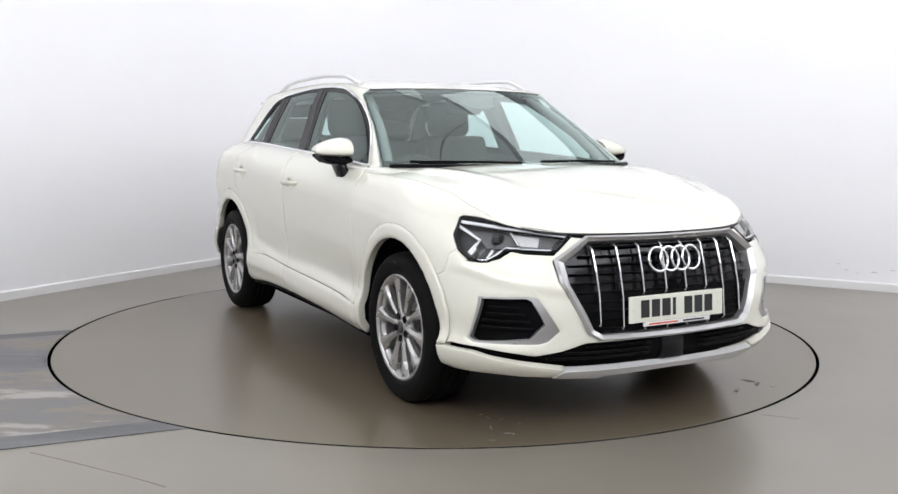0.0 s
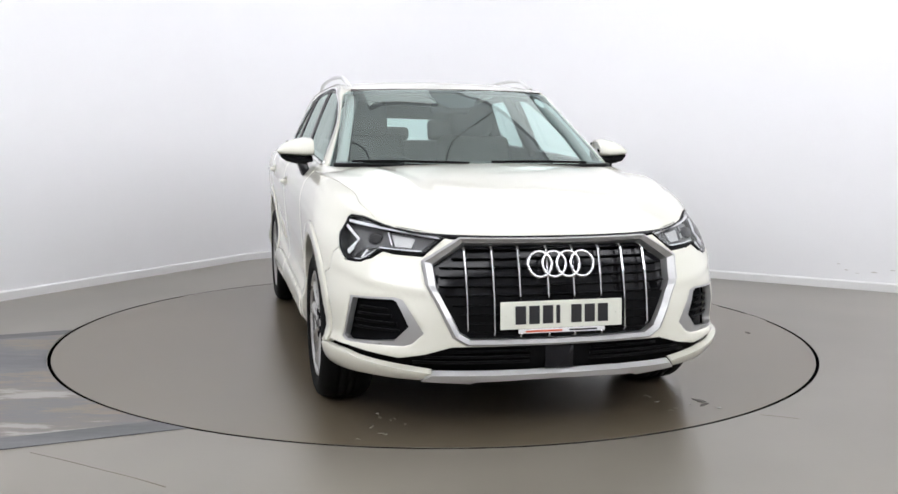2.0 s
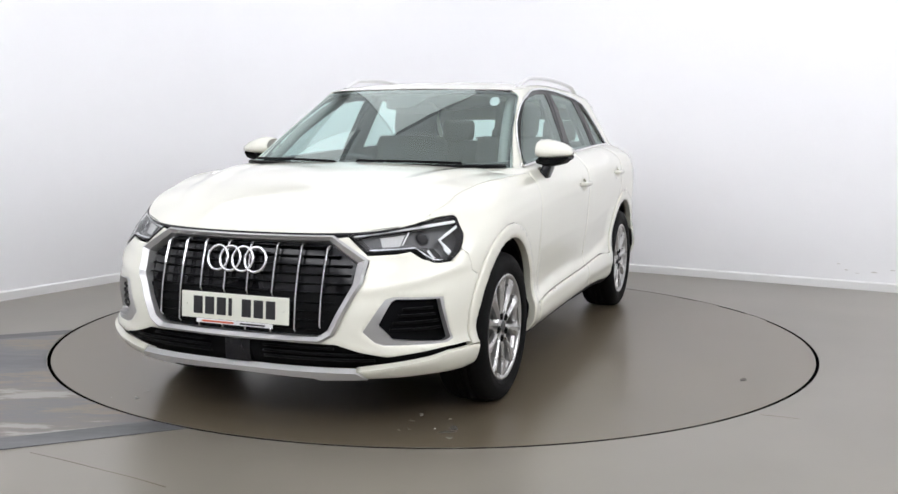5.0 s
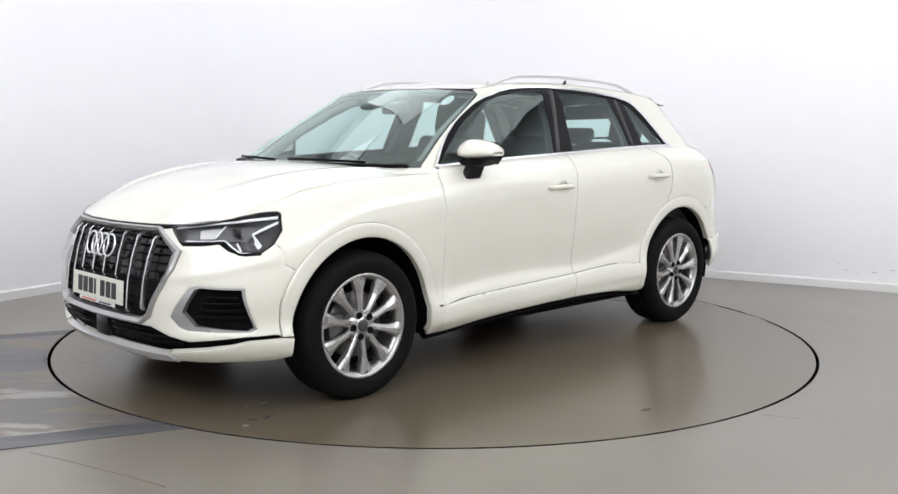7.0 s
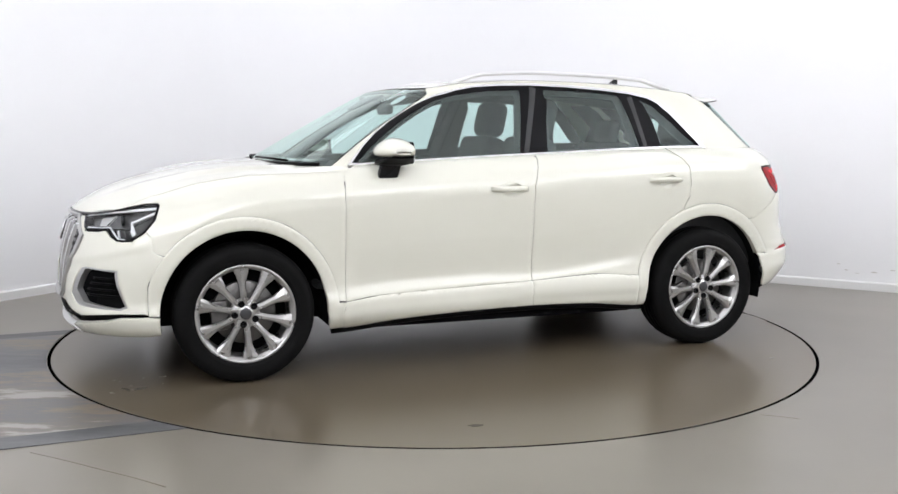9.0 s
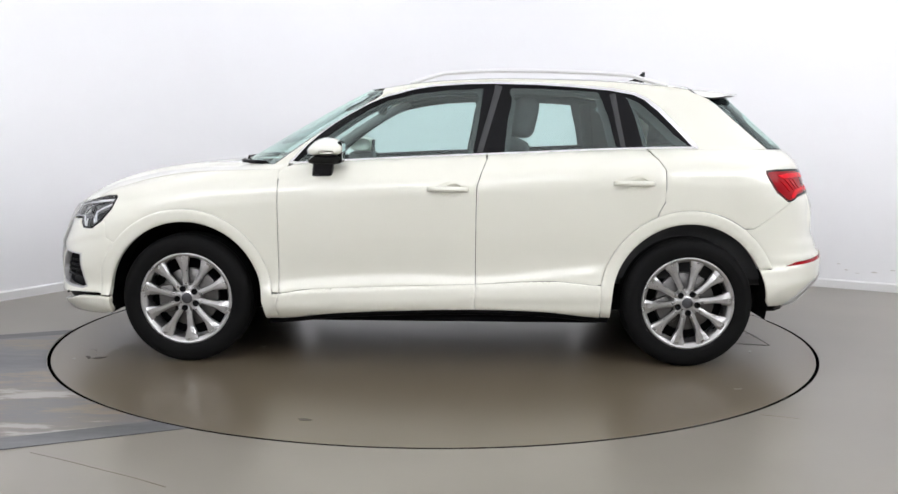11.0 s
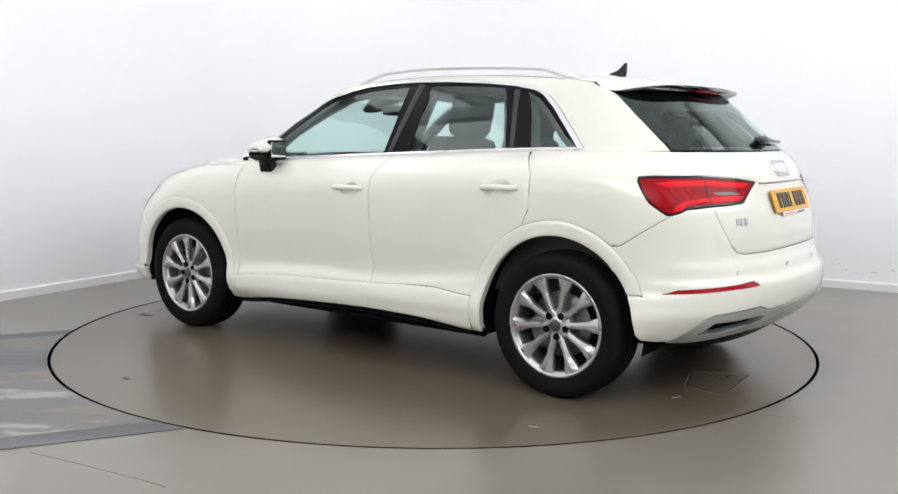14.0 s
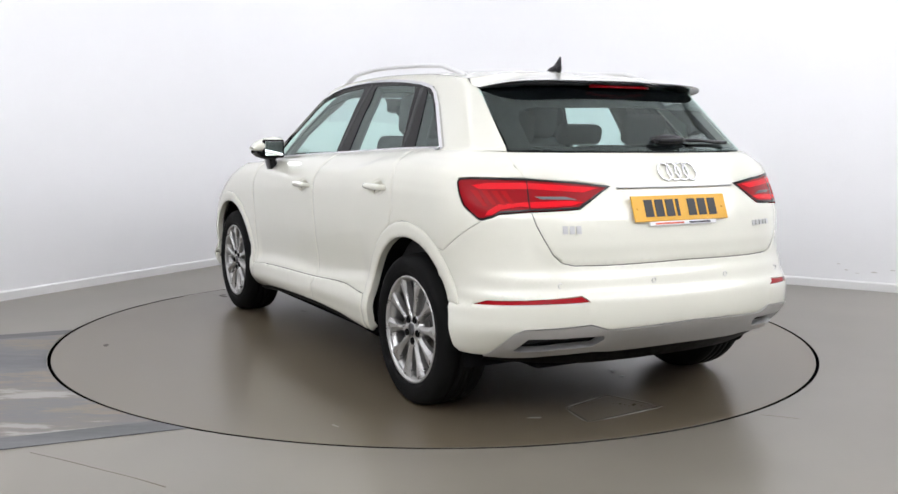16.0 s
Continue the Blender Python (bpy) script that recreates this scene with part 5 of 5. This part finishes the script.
def build_wheel():
    """A wheel about the y axis, its face towards +y; the tyre's middle lies at y = 0."""
    w = new("wheel")
    w.parent = CAR
    R = 0.348
    t = [(0.238, 0.096), (0.246, 0.108), (0.262, 0.116), (0.290, 0.121), (0.312, 0.118), (0.328, 0.110), (0.338, 0.099), (R - 0.004, 0.085), (R, 0.060), (R, 0.041)]
    t += [(R - 0.007, 0.040), (R - 0.007, 0.033), (R + 0.001, 0.032), (R + 0.001, 0.005), (R - 0.006, 0.004)]
    rows = t + [(r, -a) for r, a in reversed(t)]
    v, f = lathe(rows, 72)
    mesh_object("tyre", v, f, RUBBER, w, "black road tyre")
    for r in (0.268, 0.300):
        v, f = lathe([(r - 0.0015, 0.1175), (r, 0.1215 if r > 0.28 else 0.1185), (r + 0.0015, 0.1175)], 72)
        mesh_object("tyre_ridge", v, f, RUBBER, w)
    v, f = lathe([(0.224, -0.10), (0.222, 0.02), (0.219, 0.06), (0.2205, 0.088), (0.232, 0.094), (0.240, 0.098), (0.2475, 0.102), (0.2475, 0.108), (0.241, 0.111), (0.234, 0.108), (0.228, 0.100)], 72)
    mesh_object("rim", v, f[:], RIM, w, "silver alloy rim")
    # ten faceted spokes
    spoke = None
    secs = ((0.040, 0.021, 0.092, 0.010), (0.075, 0.0145, 0.096, 0.010), (0.12, 0.0145, 0.099, 0.012), (0.160, 0.0175, 0.101, 0.015), (0.178, 0.0235, 0.103, 0.016), (0.205, 0.0325, 0.104, 0.014), (0.228, 0.0385, 0.104, 0.010))
    vs, fs = [], []
    for r, hw, y, d in secs:
        vs += [(-hw, y - d * 2.4, r), (-hw, y - d * 0.55, r), (-hw * 0.62, y + 0.001, r), (hw * 0.15, y + 0.001, r), (hw, y - d * 0.85, r), (hw, y - d * 2.4, r)]
    for k in range(len(secs) - 1):
        for j in range(5):
            fs.append((k * 6 + j, k * 6 + 6 + j, k * 6 + 7 + j, k * 6 + 1 + j))
    for i in range(10):
        m = Matrix.Rotation(radians(36 * i), 4, "Y")
        if spoke is None:
            spoke = mesh_object("spoke", vs, fs, RIM, w, "silver faceted spoke", smooth=False, m=m)
        else:
            o = spoke.copy()
            scene.collection.objects.link(o)
            o.parent, o.matrix_basis = w, m
    v, f = lathe([(0.0005, 0.097), (0.030, 0.097), (0.034, 0.093), (0.070, 0.090), (0.072, 0.06), (0.072, 0.0)], 40)
    mesh_object("hub", v, f[::-1], RIM, w, "silver hub")
    v, f = lathe([(0.0005, 0.1), (0.026, 0.1), (0.029, 0.097), (0.029, 0.09)], 30)
    mesh_object("centre_cap", v, f[::-1], CAP, w, "grey centre cap")
    for i in range(5):
        a = radians(72 * i)
        v, f = lathe([(0.0005, 0.088), (0.007, 0.088), (0.008, 0.0915), (0.0145, 0.0925), (0.0165, 0.091), (0.0165, 0.085)], 16)
        mesh_object("wheel_bolt", v, f[::-1], DARK, w, "dark wheel bolt", m=Matrix.Translation((0.054 * math.cos(a), 0.008, 0.054 * math.sin(a))))
    v, f = lathe([(0.06, 0.038), (0.155, 0.038), (0.157, 0.036), (0.157, 0.014), (0.155, 0.012), (0.06, 0.012)], 48)
    mesh_object("brake_disc", v, f[::-1], STEEL, w, "grey steel brake disc")
    bm = bmesh.new()
    box(bm, (0.075, -0.01, -0.075), (0.165, 0.058, 0.075), 0.014)
    part("brake_caliper", bm, STEEL, w, "grey brake caliper", True)
    v, f = lathe([(0.0005, -0.02), (0.215, -0.02), (0.218, -0.05)], 40)
    mesh_object("back_plate", v, f[::-1], LINER, w, "dark brake back plate")
    return w


def build_wheels():
    w = build_wheel()
    tagged(w, "silver ten-spoke alloy wheel with a black tyre")
    w.matrix_basis = pose(HUB_F, 0.783, HUB_Z, 0, 5, 0)
    for x, s, a in ((HUB_R, 1, 24), (HUB_F, -1, 12), (HUB_R, -1, 30)):
        copy_thing(w, pose(x, 0.783 * s, HUB_Z, 0, 0, 0 if s > 0 else 180) @ pose(0, 0, 0, 0, a, 0))
    # wheel housings
    for hx in (HUB_F, HUB_R):
        for s in (1, -1):
            pts = arc(hx, HUB_Z, 0.432, -12, 192, 36, 1.02)
            vs = [(a, s * y, b) for y in (0.60, 0.78, 0.850) for a, b in pts]
            n = len(pts)
            fs = [(k * n + i, k * n + i + 1, (k + 1) * n + i + 1, (k + 1) * n + i) for k in range(2) for i in range(n - 1)]
            fs.append(tuple(range(n)))
            mesh_object("wheel_housing", vs, fs, LINER, CAR, "black wheel housing", smooth=False)


def build_under():
    bm = bmesh.new()
    box(bm, (-0.90, -0.84, 0.22), (0.90, 0.84, 0.30), 0.03)
    box(bm, (-1.95, -0.62, 0.25), (2.02, 0.62, 0.42), 0.05)
    box(bm, (0.95, -0.60, 0.40), (1.98, 0.60, 0.76), 0.05)
    box(bm, (-2.05, -0.60, 0.40), (-0.95, 0.60, 0.66), 0.05)
    part("underbody", bm, LINER, CAR, "black underbody")
    for s in (1, -1):
        # inner panels that close the doors and corners behind the shut lines
        def place(p, z, d, s=s):
            q = skin_point(True, p, z, d - 0.04)
            return Vector((q.x, q.y * s, q.z))
        for poly in ([(0.90, 0.27), (0.90, 1.0), (-0.92, 1.07), (-0.92, 0.27)], [(-0.90, 0.86), (-0.90, 1.10), (-1.70, 1.12), (-1.70, 0.86)],
                     [(0.88, 0.84), (0.88, 0.99), (1.62, 0.90), (1.62, 0.84)], [(1.78, 0.40), (1.70, 0.72), (1.82, 0.72), (1.93, 0.36)]):
            sheet("inner_panel", place, sx(poly), LINER, CAR, rim=0.0, step=0.08)
        def place_r(p, z, d, s=s):
            q = skin_point(False, p, z, d - 0.04)
            return Vector((q.x, q.y * s, q.z))
        sheet("inner_panel", place_r, fy([(0.0, 0.40), (0.60, 0.40), (0.80, 0.45), (0.83, 0.80), (0.80, 1.06), (0.0, 1.12)], False), LINER, CAR, rim=0.0, step=0.08)
        sheet("inner_panel", place, fy([(0.0, 0.40), (0.70, 0.40), (0.78, 0.55), (0.70, 0.74), (0.4, 0.80), (0.0, 0.80)]), LINER, CAR, rim=0.0, step=0.08)
    v, f = tube([(-1.78, y, 0.30) for y in xs(-0.5, 0.5, 8)], 0.07, 12)
    mesh_object("silencer", v, f, STEEL, CAR, "grey exhaust silencer")


def build_mirror(s):
    """A door mirror: white shell over a black foot and a mirror pane facing back."""
    n = 24

    def shell(secs, name, mat, parent, label):
        vs, fs = [], []
        for y, lo, hi, hx in secs:
            for i in range(n):
                t = 2 * math.pi * i / n
                x = 0.589 + 0.74 * hx * math.copysign(abs(math.cos(t)) ** 0.75, math.cos(t)) - 0.22 * max(0.0, y - 0.90)
                z = (lo + hi) / 2 + (hi - lo) / 2 * math.copysign(abs(math.sin(t)) ** 0.7, math.sin(t))
                if x > 0.589:
                    z -= (z - lo) * 0.45 * ((x - 0.589) / 0.094) ** 1.6
                vs.append((x, y * s, z))
        for k in range(len(secs) - 1):
            for i in range(n):
                fs.append((k * n + i, k * n + (i + 1) % n, (k + 1) * n + (i + 1) % n, (k + 1) * n + i))
        fs += [tuple(range(n)), tuple(range((len(secs) - 1) * n, len(secs) * n))[::-1]]
        if s < 0:
            fs = [f[::-1] for f in fs]
        return mesh_object(name, vs, fs, mat, parent, label)
    mir = shell(((0.818, 1.116, 1.196, 0.09), (0.828, 1.110, 1.206, 0.117), (0.87, 1.108, 1.209, 0.127), (0.92, 1.110, 1.199, 0.125), (0.96, 1.113, 1.184, 0.115), (0.99, 1.117, 1.164, 0.095), (1.007, 1.125, 1.142, 0.055)),
                "door_mirror", PAINT, CAR, "white door mirror on a black foot")
    shell(((0.826, 1.078, 1.113, 0.10), (0.87, 1.066, 1.113, 0.122), (0.92, 1.069, 1.114, 0.119), (0.96, 1.080, 1.117, 0.108), (0.992, 1.106, 1.122, 0.08)), "mirror_base", DARK, mir, "black lower mirror shell")
    bm = bmesh.new()
    box(bm, (0.555, -0.026, 0.990), (0.665, 0.026, 1.115), 0.016)
    for v in bm.verts:
        k = (v.co.z - 0.990) / 0.125
        v.co.y = s * (0.850 + 0.045 * k + v.co.y)
        v.co.x += -0.02 * k
    part("mirror_foot", bm, GLOSS_BLACK, mir, "black mirror foot", True)
    bm = bmesh.new()
    box(bm, (0.4925, 0.820, 1.078), (0.515, 0.958, 1.190), 0.011, None, 3)
    for v in bm.verts:
        v.co.y *= s
    part("mirror_border", bm, DARK, mir, "black mirror rim")
    bm = bmesh.new()
    box(bm, (0.4875, 0.833, 1.092), (0.4925, 0.945, 1.178), 0.0015)
    for v in bm.verts:
        v.co.y *= s
    part("mirror_pane", bm, MIRROR, mir, "mirror glass")


def build_handles():
    for s in (1, -1):
        for x0, x1, z in HANDLES:
            vs, fs = [], []
            n = 12
            for k in range(11):
                t = k / 10
                x = x0 + (x1 - x0) * t
                out = 0.040 * min(1.0, math.sin(math.pi * min(1, max(0, t))) * 2.4 + 0.12)
                h = 0.0155 * (0.75 + 0.25 * math.sin(math.pi * t))
                y = side_width(x, z)
                for i in range(n):
                    a = 2 * math.pi * i / n
                    vs.append((x, s * (y + out * 0.60 + out * 0.36 * math.cos(a)), z + h * math.sin(a)))
            for k in range(10):
                for i in range(n):
                    fs.append((k * n + i, k * n + (i + 1) % n, (k + 1) * n + (i + 1) % n, (k + 1) * n + i))
            fs += [tuple(range(n))[::-1], tuple(range(10 * n, 11 * n))]
            mesh_object("door_handle", vs, fs, PAINT, CAR, "white door handle")


def seat_back(bm, w, h, d, m):
    box(bm, (-d, -w, 0.0), (d, w, h), 0.045, m, 3)


def build_cabin():
    """Floor, dashboard, steering wheel, seats, linings."""
    bm = bmesh.new()
    box(bm, (-1.95, -0.72, 0.42), (0.95, 0.72, 0.46), 0.01)
    part("cabin_floor", bm, TRIM_DARK, CAR, "dark cabin carpet")
    # dashboard: a long rounded shelf up to the windscreen
    vs, fs = [], []
    prof = ((0.60, 0.70), (0.52, 0.90), (0.53, 0.98), (0.58, 1.025), (0.68, 1.045), (0.85, 1.052), (1.00, 1.050), (1.06, 1.02), (1.06, 0.7))
    for x, z in prof:
        for j in range(13):
            t = -1 + j / 6
            vs.append((x - 0.14 * abs(t) ** 3, t * 0.74, z - 0.012 * abs(t) ** 4 + (0.03 * math.exp(-((t + 0.52) / 0.18) ** 2) if 0.9 < z and x < 0.7 else 0)))
    for k in range(len(prof) - 1):
        for j in range(12):
            fs.append((k * 13 + j, k * 13 + j + 1, (k + 1) * 13 + j + 1, (k + 1) * 13 + j))
    mesh_object("dashboard", vs, fs, TRIM_DARK, CAR, "dark grey dashboard")
    st = pose(0.36, -0.36, 0.94, 0, -62, 0)
    v, f = tube([(0.185 * math.cos(t), 0.185 * math.sin(t), 0) for t in [k * 0.1963 for k in range(32)]], 0.016, 8, True)
    sw = mesh_object("steering_wheel", v, f, TRIM_DARK, CAR, "black steering wheel", m=st)
    bm = bmesh.new()
    box(bm, (-0.06, -0.075, -0.04), (0.06, 0.075, 0.01), 0.02)
    box(bm, (-0.02, -0.18, -0.012), (0.02, 0.18, 0.004), 0.004)
    part("airbag_cover", bm, TRIM_DARK, sw, "", True)
    # front seats
    for s in (1, -1):
        bm = bmesh.new()
        box(bm, (-0.28, s * 0.36 - 0.25, 0.46), (0.26, s * 0.36 + 0.25, 0.66), 0.06, None, 3)
        seat = part("front_seat", bm, SEAT, CAR, "dark grey cloth front seat", True)
        bm = bmesh.new()
        seat_back(bm, 0.245, 0.64, 0.075, pose(-0.25, s * 0.36, 0.60, 0, -18, 0))
        part("backrest", bm, SEAT, seat, "", True)
        bm = bmesh.new()
        box(bm, (-0.075, -0.145, 0.0), (0.060, 0.145, 0.235), 0.055, pose(-0.455, s * 0.36, 1.215, 0, -12, 0), 3)
        part("headrest", bm, SEAT, seat, "", True)
        for k in (-0.06, 0.06):
            v, f = tube([(-0.44, s * 0.36 + k, 1.16), (-0.475, s * 0.36 + k, 1.27)], 0.007, 6)
            mesh_object("headrest_post", v, f, CHROME, seat)
    bm = bmesh.new()
    box(bm, (-1.25, -0.66, 0.46), (-0.72, 0.66, 0.68), 0.06, None, 3)
    bench = part("rear_bench", bm, SEAT, CAR, "dark grey cloth rear bench", True)
    for y, w in ((0.34, 0.32), (-0.34, 0.32)):
        bm = bmesh.new()
        seat_back(bm, w, 0.60, 0.07, pose(-1.20, y, 0.60, 0, -17, 0))
        part("backrest", bm, SEAT, bench, "", True)
    for y in (0.40, 0.0, -0.40):
        bm = bmesh.new()
        box(bm, (-0.04, -0.125, 0.0), (0.04, 0.125, 0.155 if y else 0.10), 0.035, pose(-1.39, y, 1.185, 0, -12, 0), 3)
        part("headrest", bm, SEAT, bench, "", True)
    # console, door linings, roof lining, pillar linings, boot cover
    bm = bmesh.new()
    box(bm, (-0.45, -0.11, 0.46), (0.60, 0.11, 0.78), 0.03)
    part("centre_console", bm, TRIM_DARK, CAR, "dark centre console", True)
    for s in (1, -1):
        vs = [(x, s * (high_width(z) - 0.035 if z > 1.0 else 0.765), z) for z in (0.46, 0.9, belt(0) - 0.035) for x in xs(0.80, -1.75, 12)]
        vs = [(x, y, z + (belt_rise(x) - belt_rise(0.0) if z > 1.0 else 0)) for x, y, z in vs]
        n = 13
        fs = [(k * n + i, k * n + i + 1, (k + 1) * n + i + 1, (k + 1) * n + i) for k in range(2) for i in range(12)]
        mesh_object("door_lining", vs, fs, TRIM_DARK, CAR, "dark door lining")
        for pts in (((-0.22, 1.10), (-0.33, 1.48)), ((-1.00, 1.14), (-0.95, 1.44))):
            a = [Vector((x, s * (high_width(z) - 0.045), z)) for x, z in [(pts[0][0] + (pts[1][0] - pts[0][0]) * k / 6, pts[0][1] + (pts[1][1] - pts[0][1]) * k / 6) for k in range(7)]]
            v, f = tube(a, 0.04, 10)
            mesh_object("pillar_lining", v, f, TRIM_DARK, CAR, "dark pillar lining")
        a = [Vector((x, s * y, z)) for x, y, z in ((0.82, 0.695, 1.06), (0.60, 0.635, 1.235), (0.40, 0.585, 1.35), (0.23, 0.545, 1.435))]
        v, f = tube(a, 0.027, 10)
        mesh_object("pillar_lining", v, f, TRIM_PALE, CAR, "pale windscreen pillar lining")
        sheet_pts = sx([(-1.40, 1.16), (-1.42, 1.30), (-1.22, 1.45), (-1.36, 1.46), (-1.46, 1.41), (-1.72, 1.17)], True, True)
        def place(p, z, d, s=s):
            q = skin_point(True, p, z, d - 0.03, True)
            return Vector((q.x, q.y * s, q.z))
        sheet("pillar_lining", place, sheet_pts, TRIM_DARK, CAR, rim=0.0, step=0.06, label="dark rear pillar lining")
    lst = xs(0.30, -1.55, 16)
    vs, fs = hump(lst, lambda x: side_width(x, cant_z(x)) * corner(x, cant_z(x), True) - 0.03, lambda x: cant_z(x) - 0.045, lambda x: roof_z(x) - 0.05, 2.4, 16)
    mesh_object("roof_lining", vs, fs, TRIM_PALE, CAR, "pale grey roof lining")
    bm = bmesh.new()
    box(bm, (-1.92, -0.62, 1.03), (-1.42, 0.62, 1.05), 0.008)
    part("parcel_shelf", bm, TRIM_DARK, CAR, "dark parcel shelf", True)
    bm = bmesh.new()
    box(bm, (-0.02, -0.115, -0.03), (0.02, 0.115, 0.035), 0.018, pose(0.36, 0.0, 1.375), 3)
    part("inner_mirror", bm, TRIM_DARK, CAR, "black inner rear-view mirror", True)


build_flank(1)
build_flank(-1)
build_front()
build_top()
build_screens()
build_rear()
build_wheels()
build_under()
for side in (1, -1):
    build_mirror(side)
build_handles()
build_cabin()


def motions():
    """The turntable carries the car round, from rest to a steady turn."""
    turns = ((0.0, -61.9), (0.5, -63.1), (1.0, -66.0), (1.5, -70.4), (2.0, -76.4), (2.5, -82.3), (3.0, -88.5), (3.5, -94.4), (4.0, -100.5), (4.5, -106.3),
             (5.0, -112.3), (7.5, -142.1), (8.0, -148.1), (8.5, -153.9), (9.0, -160.0), (11.5, -187.4), (12.0, -193.4), (12.5, -199.1), (13.0, -205.3),
             (13.5, -211.1), (14.0, -217.2), (14.5, -223.0), (15.0, -229.2), (15.5, -235.0), (16.0, -241.2))
    walk(CAR, [(t, pose(0, 0, 0, 0, 0, a) @ pose(-0.0275, -0.0034, 0)) for t, a in turns])
    walk(TABLE, [(t, pose(0, 0, 0, 0, 0, a)) for t, a in turns])


motions()
